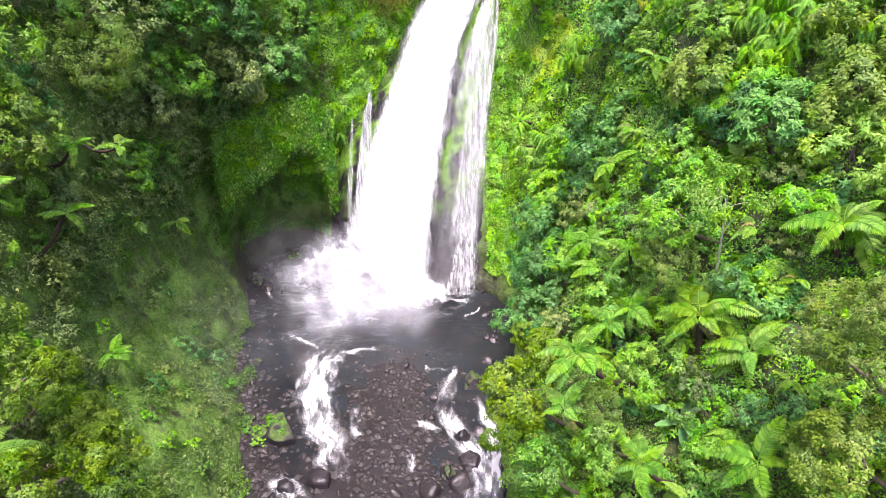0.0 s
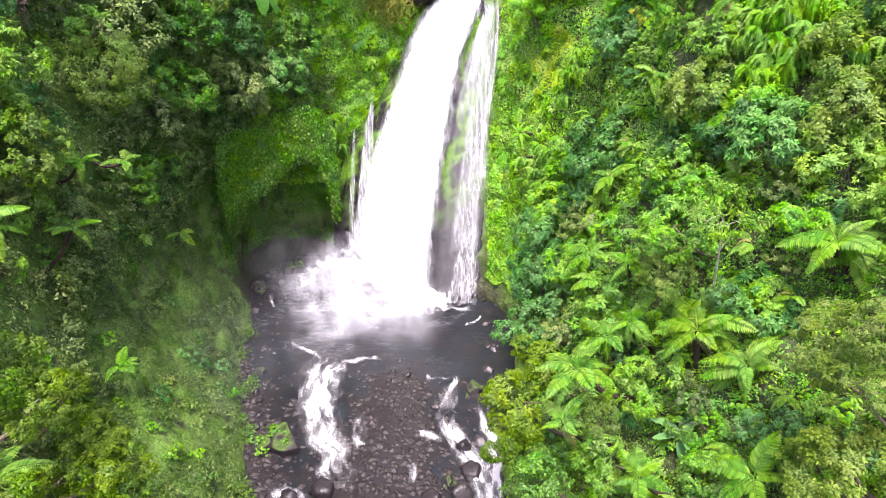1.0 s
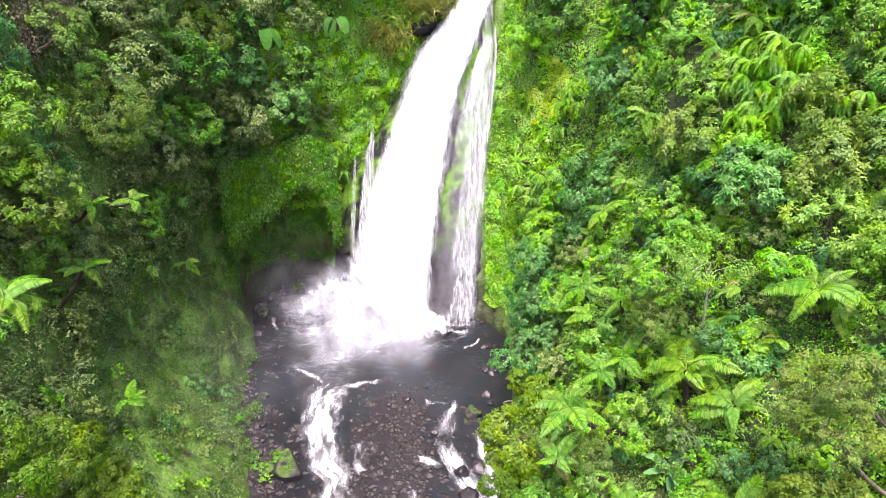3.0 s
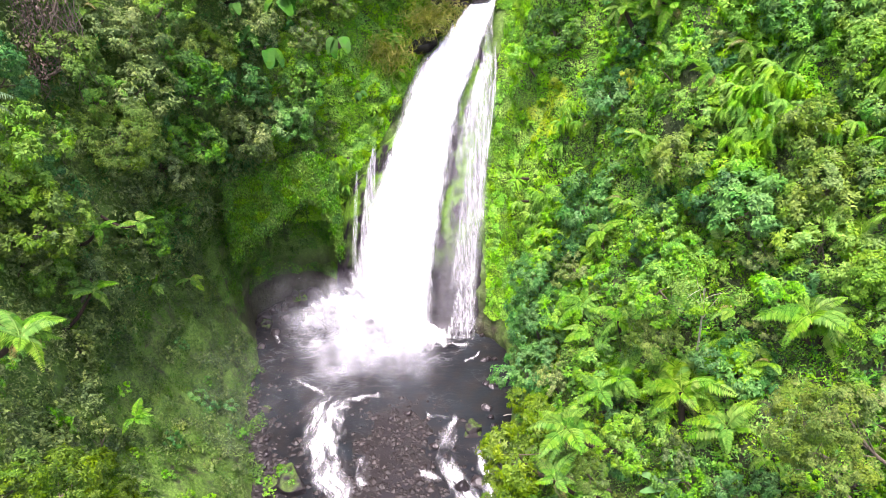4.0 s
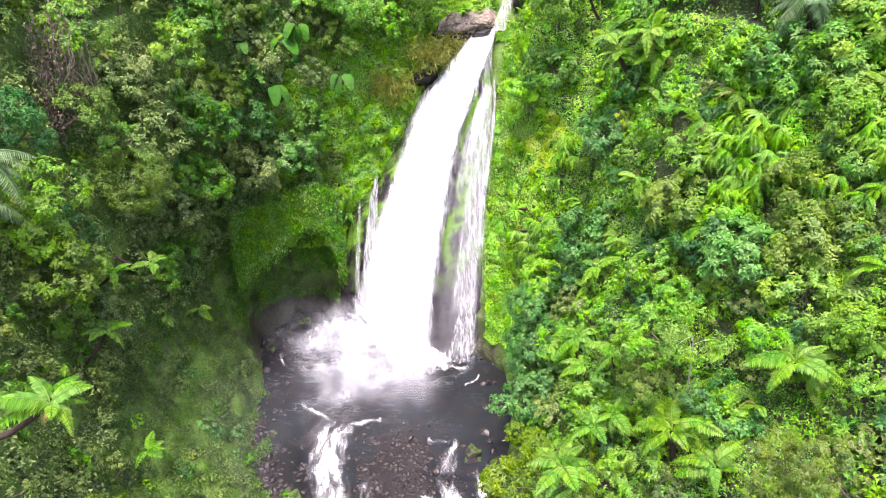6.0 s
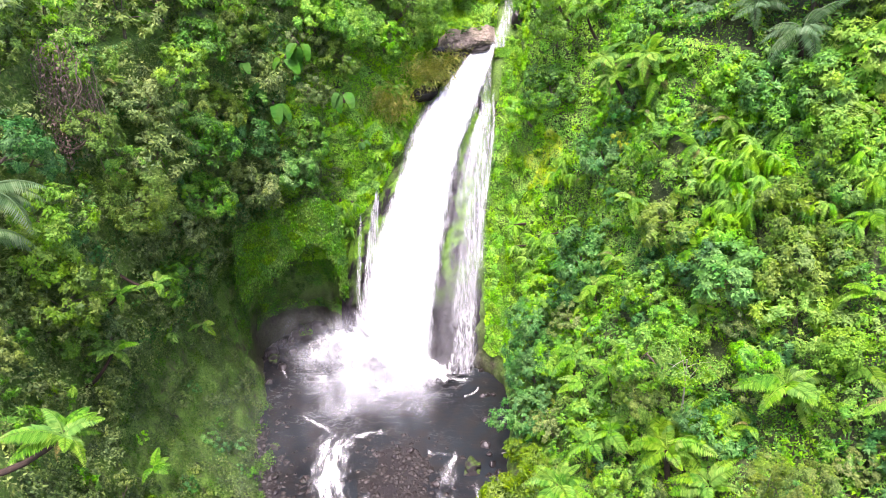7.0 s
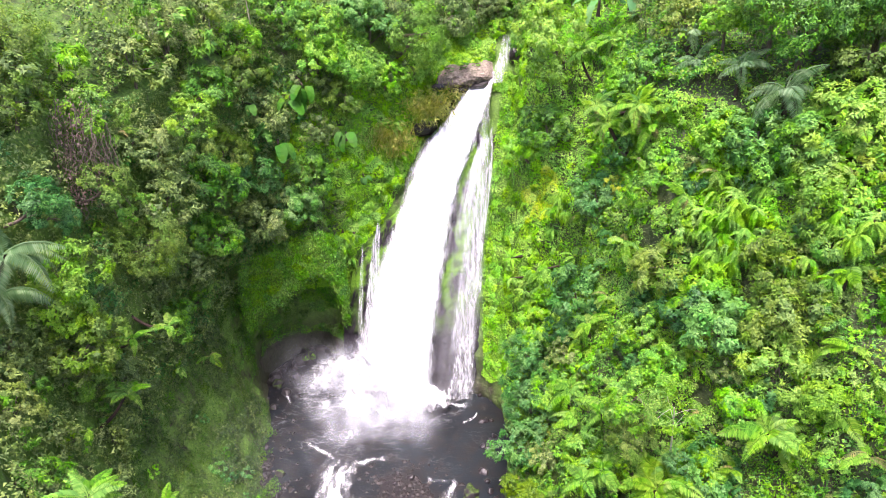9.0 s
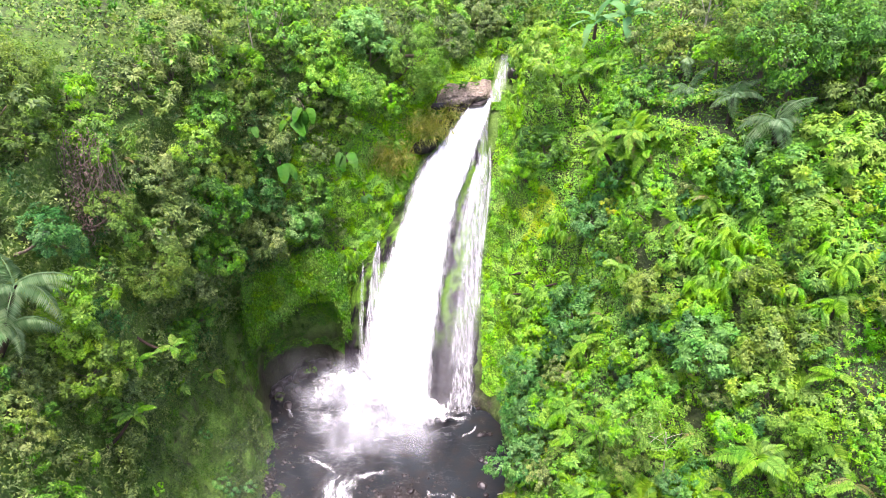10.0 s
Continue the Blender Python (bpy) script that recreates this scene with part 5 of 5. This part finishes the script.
ferns(scatter(62, 12.0, 15.8, 4, 44, 2.6, 21, off_falls), 5, (0.5, 0.95))
ferns(scatter(16, 2.4, 8.4, 10, 44, 3.0, 22, off_falls), 6, (0.4, 0.75))
def off_curtain(p):
    return off_falls(p) and not (p[1] > 66 and -13.5 < p[0] < 0 and p[2] < 37)


# the sunny side
plant(TREES, (4, 1.5, 4, 3, 2.5, 0.4), scatter(40, 12.3, 15.9, 8, 43, 2.8, 1, lambda p: off_falls(p) and not (p[1] > 57 and p[2] < 36)), (0.5, 0.85), 50, 1)
plant(SHRUBS, (4, 4, 1.5, 3, 0.6, 2), scatter(130, 11.6, 15.9, 1.5, 44, 1.7, 2, lambda p: off_falls(p) and not (p[1] > 60 and p[2] < 34)), (0.6, 1.15), 55, 2)
plant(SHRUBS, (1, 6, 0, 2, 1.5, 0), scatter(75, 12.2, 15.7, 34, 45, 1.6, 8, off_falls), (0.8, 1.35), 55, 8)
# the shaded side
plant(TREES, (3, 5, 0.4, 2, 2, 0.1), scatter(40, 2.2, 8.3, 19, 43, 2.8, 3, off_curtain), (0.5, 0.95), 55, 3)
plant(SHRUBS, (3, 2, 5, 2, 0.3, 2), scatter(80, 2.2, 8.6, 16, 44, 1.9, 4, off_curtain), (0.6, 1.15), 60, 4)
plant(SHRUBS, (3, 2, 4, 1, 0, 1), scatter(50, 2.2, 4.6, 0.8, 14, 1.9, 5), (0.4, 0.9), 40, 5)
# the brow
TALL = make_tree("tree", 31, 1.9, 7.5, 46, 38, 0.27, "mid", "tall thin tree with a pale trunk above the brow", "tree", PALE_BARK, plain=True)
TALL.matrix_basis = Matrix.Translation(onto_ground((-18.2, 74.6, 46.0)))
for x, y, z, s in ((-24.4, 69.6, 45.5, 0.95), (-9.4, 77.4, 46.0, 0.9), (25.0, 64.5, 49.0, 1.0), (-27.6, 63.2, 46.0, 0.85), (30.0, 60.0, 49.0, 0.9), (-21.0, 74.0, 46.0, 0.8)):
    copy_thing(TALL, Matrix.Translation(onto_ground((x, y, z)) - Vector((0, 0, 0.2))) @ pose(0, 0, 0, 4, -3, 50 * x) @ Matrix.Diagonal((s, s, s, 1)))
plant(TREES, (4, 4, 3, 3, 3, 0.2), scatter(75, 3.0, 15.6, 42, 53, 3.2, 6, lambda p: off_falls(p) and not (10 < p[0] < 22 and 66 < p[1] < 82)), (0.9, 1.5), 15, 6)
for i, k in enumerate(TREES + SHRUBS):      # the pattern plants stand on the hill behind
    k.matrix_basis = Matrix.Translation(onto_ground((-24 + 3.4 * i, 108 + 3 * (i % 3), 70)))


def build_creepers(name, s0, s1, z0, z1, count, size, lump, mat, seed, keep, bare_at=-0.42, cell=2.2, hang=0.7):
    """A coat of leaves over the ground, in rounded cushions, each with its own bulge and leaf size."""
    r = np.random.default_rng(seed)
    s, z = r.uniform(s0, s1, count), r.uniform(z0, z1, count)
    a, b = (s - 2) / 14 * 322 + 16, (z + 2) / 46 * 123
    i, j = a.astype(int), np.clip(b.astype(int), 0, NV - 3)
    u, w = (a - i)[:, None], np.clip(b - j, 0, 1)[:, None]
    p00, p10, p01, p11 = TERRAIN[i, j], TERRAIN[i + 1, j], TERRAIN[i, j + 1], TERRAIN[i + 1, j + 1]
    p = p00 * (1 - u) * (1 - w) + p10 * u * (1 - w) + p01 * (1 - u) * w + p11 * u * w
    n = unit(np.cross(p10 - p00, p01 - p00))
    bare = np.array([noise.noise(Vector(q) * 0.3 + Vector((9, 4, seed))) for q in p])
    ok = np.array([keep(q) for q in p]) & (bare > bare_at)
    p, n = p[ok], n[ok]
    h, k, tip = np.zeros(len(p)), np.zeros(len(p)), np.zeros(p.shape)
    for m in range(len(p)):
        q = Vector(p[m]) / cell
        q += noise.noise_vector(q * 1.7) * 0.28
        d0, near = noise.voronoi(q)
        k[m] = noise.cell(near[0] * 13.7 + Vector((0.5, 0.5, 0.5)))
        h[m] = (0.55 + 0.45 * k[m]) * (1 - 0.95 * min(1.0, d0[0] / 0.75) ** 2) + 0.16 * noise.noise(Vector(p[m]) * 1.6)
        tip[m] = q - near[0]
    p = p + n * (np.maximum(h, 0) * lump * cell * 0.5 * r.uniform(0.72, 1.0, len(p)))[:, None] + n * 0.05
    nn = unit(n * 0.7 + tip * 0.9 + 0.34 * r.normal(size=n.shape) + [0, 0, 0.45])
    al = r.normal(size=n.shape) - [0, 0, hang]
    al = unit(al - nn * np.sum(al * nn, 1, keepdims=True) * 0.85)
    L = size * r.uniform(0.6, 1.4, len(p)) * (0.8 + 0.3 * k)
    v, f = leaves(p, al, nn, L, L * r.uniform(0.5, 0.8, len(p)), True)
    return mesh_of(name, v, f, [mat])


def upper_banks(p):
    return off_falls(p) or (p[2] > 39.5 and (p[1] > 88.5 or not 6.8 < p[0] < 9.0))


def moss_patch(p):
    return off_falls(p) and (p[0] - 10.8) ** 2 + (p[1] - 68) ** 2 * 0.5 + ((p[2] - 29) * 0.65) ** 2 < (2.4 + 1.6 * noise.noise(Vector(p) * 0.6)) ** 2


def build_shore(count, seed):
    """Low plants creeping from the wall's foot over the stones of the shore."""
    r = np.random.default_rng(seed)
    y = r.uniform(33, 63, count)
    x = -21.6 - 0.22 * (y - 45) + 3.3 - 4.6 * r.random(count) ** 0.6 + 0.8 * np.sin(y * 0.9)
    ok = np.array([noise.noise(Vector((a, b, 0)) * 0.45) > -0.12 for a, b in zip(x, y)])
    x, y = x[ok], y[ok]
    h = np.array([max(0, noise.noise(Vector((a, b, 5)) * 0.7)) for a, b in zip(x, y)])
    p = np.stack([x, y, 0.35 + 0.9 * h * r.random(len(x))], 1)
    nn = unit(r.normal(size=p.shape) * 0.5 + [0, 0, 1])
    al = r.normal(size=p.shape)
    al = unit(al - nn * np.sum(al * nn, 1, keepdims=True) * 0.85)
    L = 0.2 * r.uniform(0.6, 1.4, len(p))
    v, f = leaves(p, al, nn, L, L * 0.65, True)
    return mesh_of("shore_plants", v, f, [LEAF["moss"]])


tagged(new("shore_plants", build_shore(26000, 3)), "low green plants creeping over the stony shore", "plants", kind="stuff")
for x, y, z, s in ((-14.9, 42.9, 0.9, 0.55), (-15.8, 43.4, 0.8, 0.6), (-14.2, 42.2, 0.9, 0.4), (-17.0, 42.3, 0.6, 0.6), (-16.4, 41.4, 0.3, 0.5), (-19.3, 72.6, 0.8, 0.6), (3.0, 49.3, 0.4, 0.4)):
    copy_thing(SHRUBS[0], Matrix.Translation((x, y, z - 0.3)) @ pose(0, 0, 0, 0, 0, x * 77) @ Matrix.Diagonal((s, s, s * 0.7, 1)))


def steep_left(p):
    return off_falls(p) and not (p[1] > 62.5 and p[2] < 7.0 + 5.0 * noise.noise(Vector(p) * 0.35) + 0.25 * (p[0] + 18))


for label, s0, s1, z0, z1, count, size, lump, leaf, seed, keep, bare, cell in (
        ("glossy green creepers clothing the wall beside the falls", 9.9, 13.2, 2.0, 44, 105000, 0.25, 0.8, "wall", 1, off_falls, -1.0, 1.5),
        ("thick green creepers and undergrowth on the slope", 12.6, 15.9, 0.6, 46, 95000, 0.27, 1.3, "mid", 2, off_falls, -0.55, 2.6),
        ("bright young leaves among the undergrowth on the slope", 12.0, 15.9, 0.6, 44, 72000, 0.27, 1.3, "bright", 3, off_falls, -0.2, 2.6),
        ("blue-green leaves in the undergrowth on the slope", 12.0, 15.9, 0.6, 46, 45000, 0.25, 1.35, "blue", 10, off_falls, 0.10, 2.6),
        ("olive leaves in the undergrowth on the slope", 12.0, 15.9, 0.6, 46, 45000, 0.22, 1.35, "olive", 11, off_falls, 0.12, 2.6),
        ("yellow-green moss and small leaves on the wall", 10.2, 12.6, 20.0, 38, 70000, 0.16, 1.2, "lime", 8, moss_patch, -1.0, 1.5),
        ("dark creepers hanging over the shaded wall", 2.1, 7.2, 15, 46, 88000, 0.26, 1.5, "dark", 4, off_falls, -0.4, 3.2),
        ("olive leaves among the creepers on the shaded wall", 2.1, 7.0, 15, 46, 50000, 0.25, 1.55, "olive", 9, off_falls, 0.05, 3.2),
        ("blue-green leaves among the creepers on the shaded wall", 4.0, 7.2, 15, 46, 50000, 0.25, 1.55, "blue", 12, off_falls, 0.05, 3.2),
        ("green creepers over the wall beside the falls", 6.4, 9.6, 12, 42, 105000, 0.27, 1.0, "wall", 5, steep_left, -0.9, 1.5),
        ("low mossy plants on the damp shaded wall", 2.1, 6.9, 0.6, 17, 80000, 0.16, 0.5, "moss", 6, steep_left, -0.3, 1.4),
        ("small dark plants and litter on the bare earth of the slope", 12.4, 15.9, 2.0, 46, 22000, 0.17, 0.4, "dark", 15, lambda p: True, -1.0, 1.2),
        ("green undergrowth below the brow, leaf colour lightened as if better lit", 12.2, 15.2, 35.0, 45.3, 72000, 0.24, 1.1, "wall", 16, off_falls, -0.35, 1.9),
        ("bright leafy herbs on the open brow beside the upper stream", 10.3, 12.8, 43.2, 45.5, 52000, 0.34, 1.0, "bright", 17, off_falls, -1.0, 1.6),
        ("undergrowth round the upper stream", 8.4, 10.8, 36.5, 46, 50000, 0.25, 1.2, "bright", 14, upper_banks, -0.8, 2.0),
        # mid instead of moss: the lighter leaf colour lifts the hollow's shade
        ("sparse plants in the damp hollow beside the falls, leaf colour lightened against the shade", 5.4, 8.4, 4.0, 17, 46000, 0.16, 0.5, "mid", 13, off_falls, -0.12, 1.4),
        ("leafy plants scattered over the damp shaded wall", 2.1, 5.4, 0.6, 20, 50000, 0.23, 1.0, "dark", 7, steep_left, -0.15, 2.0)):
    tagged(new("creepers", build_creepers("creepers", s0, s1, z0, z1, count, size, lump, LEAF[leaf], seed, keep, bare, cell)), label, "creepers", kind="stuff")


def build_curtain(tops, length, count, size, mat, seed):
    """Strings of small leaves hanging from the brow of the hollow."""
    r = np.random.default_rng(seed)
    tops, length = np.array(tops, float), np.array(length, float)
    k = r.uniform(0, len(tops) - 1, count)
    i = k.astype(int)
    w = (k - i)[:, None]
    top = tops[i] * (1 - w) + tops[i + 1] * w
    long = length[i] * (1 - w[:, 0]) + length[i + 1] * w[:, 0]
    strand = np.array([noise.noise(Vector((q * 9.0, 0, seed))) for q in k])
    t = r.random(count) ** 0.8 * (0.85 + 0.5 * strand)
    p = top + np.stack([0.25 * np.sin(k * 31 + t * 5), -0.5 * np.sin(np.clip(t, 0, 1) * 2.4) + 0.8 * strand * 0.4, 1.2 + 1.6 * strand - t * long], 1) + r.normal(0, 0.2, (count, 3))
    nn = unit(r.normal(size=p.shape) * 0.7 + [0, -0.7, 0.6])
    al = unit(r.normal(size=p.shape) * 0.5 - [0, 0.2, 1])
    L = size * r.uniform(0.6, 1.4, count)
    v, f = leaves(p, al, nn, L, L * r.uniform(0.55, 0.85, count), True)
    return mesh_of("curtain", v, f, [mat])


for leaf, count, seed in (("mid", 17000, 3), ("bright", 8000, 4), ("moss", 9000, 5)):
    tagged(new("creepers", build_curtain(((-12.7, 69.6, 17.5), (-12.9, 69.4, 19.6), (-13.8, 69.4, 21.4), (-15.2, 69.6, 21.8), (-16.8, 69.8, 21.6), (-18.6, 69.4, 21.0), (-20.6, 68.6, 20.6), (-22.8, 67.4, 20.0), (-24.6, 65.6, 19.6)), (10.5, 9.4, 7.6, 6.6, 6.4, 7.6, 9.0, 10.0, 10.5), count, 0.22, LEAF[leaf], seed)), "curtain of green creepers hanging beside the falls", "creepers", kind="stuff")


tagged(new("dead_creepers", build_curtain(((-30.6, 48.6, 44.4), (-29.8, 49.4, 45.0), (-29.0, 50.6, 44.6), (-28.2, 52.0, 43.6)), (9.5, 11.0, 9.0, 6.0), 1500, 0.2, LEAF["dead"], 9)), "brown dead creepers hanging with the bare vines", "creepers", kind="stuff")


def build_canopy(name, s0, s1, count, size, mat, seed):
    """The jungle's roof behind the brow: leaves over rounded crowns, some metres above the ground."""
    r = np.random.default_rng(seed)
    rows = TERRAIN[:, 122:129]
    outs = np.array([-0.4, 0.0, 3.0, 8.0, 18.0, 40.0, 90.0])
    s, o = r.uniform(s0, s1, count), 42.0 * r.random(count) ** 2.0
    a = (s - 2) / 14 * 322 + 16
    i = a.astype(int)
    j = np.clip(np.searchsorted(outs, o) - 1, 0, 5)
    u, w = (a - i)[:, None], ((o - outs[j]) / (outs[j + 1] - outs[j]))[:, None]
    p = (rows[i, j] * (1 - u) + rows[i + 1, j] * u) * (1 - w) + (rows[i, j + 1] * (1 - u) + rows[i + 1, j + 1] * u) * w
    ok = np.array([q[1] > 20 and not (5.6 < q[0] < 9.6 and q[1] < 88) and not (10 < q[0] < 22 and 66 < q[1] < 80) for q in p])
    p, o = p[ok], o[ok]
    h = np.zeros(len(p))
    for n, q in enumerate(p):
        d0 = noise.voronoi(Vector((q[0], q[1], 0)) / 5.2)[0]
        tall = 3.8 + 3.0 * noise.noise(Vector((q[0], q[1], 7)) * 0.12)
        h[n] = max(0.2, tall * (1.45 - 2.5 * d0[0] ** 2) + 0.7 * noise.noise(Vector(q) * 0.9))
    h *= np.clip(0.5 + o / 6, 0, 1) * r.uniform(0.86, 1.0, len(p))
    p[:, 2] += h
    nn = unit(r.normal(size=p.shape) * 0.6 + [0, -0.25, 0.9])
    al = r.normal(size=p.shape) - [0, 0, 0.5]
    al = unit(al - nn * np.sum(al * nn, 1, keepdims=True) * 0.85)
    L = size * r.uniform(0.6, 1.4, len(p))
    v, f = leaves(p, al, nn, L, L * r.uniform(0.5, 0.8, len(p)), True)
    return mesh_of(name, v, f, [mat])


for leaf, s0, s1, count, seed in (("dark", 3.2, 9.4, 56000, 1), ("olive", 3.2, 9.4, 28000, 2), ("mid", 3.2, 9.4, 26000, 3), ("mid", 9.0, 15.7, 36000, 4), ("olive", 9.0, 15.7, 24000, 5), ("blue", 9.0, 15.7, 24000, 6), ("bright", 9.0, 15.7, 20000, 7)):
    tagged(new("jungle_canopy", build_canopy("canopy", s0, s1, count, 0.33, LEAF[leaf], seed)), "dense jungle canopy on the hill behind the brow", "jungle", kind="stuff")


# ---- rocks, grass and vines round the lip ----
def lump(name, at, size, mat, seed, label, turn=0.0):
    ob = new(name, rock_mesh(name, seed, mat, 0.8, 0.5, 4))
    ob.matrix_world = pose(*at, 8, -6, turn) @ Matrix.Diagonal((*size, 1))
    return tagged(ob, label, "rock", "rocks at the lip")


def build_ledge():
    """A bedded shelf of rock: a rough broken front, bulging unevenly, with a dark undercut and a sloping mossy top."""
    nu, nv = 80, 44
    v = []
    for a in np.linspace(0, 1, nu):
        for b_ in np.linspace(0, 1, nv):
            x = -0.7 + 7.2 * a
            edge = min(1.0, a / 0.25, (1 - a) / 0.12)
            tall = (0.9 + 0.75 * edge) * (1 + 0.25 * noise.noise(Vector((x * 0.6, 1, 4))))
            up = min(b_ / 0.75, 1.0)
            back = max(0.0, (b_ - 0.75) / 0.25)
            y = 80.7 + 0.25 * x - 0.5 * math.sin(math.pi * up**0.8) + 0.7 * (1 - up) ** 2 + 3.2 * back + 1.4 * (1 - edge)
            z = 37.3 + 0.09 * x + tall * up + 0.5 * back
            bed = noise.noise(Vector((x * 0.35, 5, z * 2.2)))
            v.append((x, y - 0.5 * fbm((x, y, z * 1.3), 0.7, 4) - 0.3 * bed - 0.2 * abs(fbm((x, y, z), 2.2, 3)), z + 0.22 * fbm((x, y, z), 0.8, 3)))
    return mesh_of("ledge_rock", v, grid_faces(nu, nv), [PALE_ROCK], True)


tagged(new("ledge_rock", build_ledge()), "pale weathered rock shelf with moss above the lip", "rock", "rocks at the lip")
for i, (x, y, z, a, b_, h) in enumerate(((-0.6, 80.6, 37.8, 1.0, 0.9, 0.7), (2.0, 81.2, 37.3, 1.6, 0.8, 0.6), (4.4, 81.8, 37.7, 1.5, 0.8, 0.6))):
    lump("ledge_rock", (x, y, z), (a, b_, h), WET_ROCK, 50 + i, "dark wet rock under the lip ledge", 14 * i)
for x, y, z, size in ((-1.0, 82.4, 39.0, 0.7), (0.8, 82.6, 39.4, 0.6), (2.6, 83.2, 39.7, 0.65), (4.4, 83.8, 40.0, 0.55), (-0.4, 80.0, 37.2, 0.45), (1.4, 80.4, 37.0, 0.4)):
    copy_thing(SHRUBS[0], Matrix.Translation((x, y, z - 0.5)) @ pose(0, 0, 0, 0, 0, x * 91) @ Matrix.Diagonal((size, size, size * 0.8, 1)))
lump("lip_rock", (-2.7, 79.0, 33.0), (2.2, 1.4, 1.2), WET_ROCK, 52, "dark wet rock beside the fall's lip", 20)
lump("lip_rock", (-0.4, 80.6, 35.0), (1.9, 1.4, 1.2), WET_ROCK, 53, "dark wet rock under the lip ledge", 0)
lump("lip_rock", (9.6, 86.0, 40.5), (1.2, 1.6, 2.0), WET_ROCK, 59, "dark wet rock beside the upper chute", 0)


def build_grass(at, spread, count, tall, seed, drop=0.9):
    r = np.random.default_rng(seed)
    p = np.array(at) + r.normal(size=(count, 3)) * spread
    along = unit(r.normal(size=(count, 3)) * 0.6 + [0, -0.7, 0.35 - drop * 0.6])
    nn = unit(r.normal(size=(count, 3)) * 0.5 + [0, -0.5, 0.7])
    L = tall * r.uniform(0.5, 1.2, count)
    v, f = leaves(p, along, nn, L, np.full(count, 0.05))
    return mesh_of("grass", v, f, [LEAF["straw"]])


for at, spread, count, tall, label in (((-1.6, 77.4, 36.4), (1.3, 0.8, 0.9), 1500, 1.1, "tall straw-coloured grass hanging at the lip"), ((-6.6, 75.8, 33.0), (1.5, 0.6, 1.0), 1500, 1.0, "dry straw-coloured grass on the wall"),
                                       ((1.2, 80.0, 37.2), (0.8, 0.5, 0.6), 260, 0.9, "dry grass below the pale ledge")):
    tagged(new("dry_grass", build_grass(at, spread, count, tall, int(count + tall * 10))), label, "grass", kind="stuff")


def vine(top, length, seed, mat, thick=0.035, name="vine", label="bare hanging vine on the jungle wall", sway=1.0):
    r = np.random.default_rng(seed)
    k = np.linspace(0, 1, 9)
    path = np.stack([top[0] + 0.5 * sway * np.cumsum(r.normal(0, 0.25, 9)) * k, top[1] + 0.3 * np.cumsum(r.normal(0, 0.2, 9)) * k - 0.6 * k, top[2] - length * k], 1)
    v, f = tube(path - np.array(top), np.full(9, thick), 5)
    ob = new(name, mesh_of(name, v, f, [mat], True))
    ob.location = top
    return tagged(ob, label, "vine", "hanging vines")


for i in range(44):          # the curtain of dead vines
    q = np.random.default_rng(i + 500)
    vine((-29.3 + q.uniform(-1.8, 1.8), 50.5 + q.uniform(-1.5, 1.5), 44.5 + q.uniform(-2.5, 1.5)), q.uniform(2, 7), i, BARK, q.uniform(0.012, 0.04), sway=3.0)
for i, (x, y, z, l) in enumerate(((16.2, 58.4, 30.0, 4.6), (16.35, 58.3, 30.1, 5.2))):
    vine((x, y, z), l, i + 40, PALE_BARK, 0.035, label="pale hanging root over the green wall")


# a dead branch washed up on the bank
k = np.linspace(0, 1, 7)
v, f = tube(np.stack([2.6 * k, -0.3 * k + 0.12 * np.sin(5 * k), 0.5 * k + 0.06 * np.sin(9 * k)], 1), np.linspace(0.07, 0.03, 7), 6)
branch = tagged(new("branch", mesh_of("branch", v, f, [PALE_BARK], True)), "bare dead branch lying on the dark bank", "branch")
branch.location = (6.4, 51.3, 0.35)
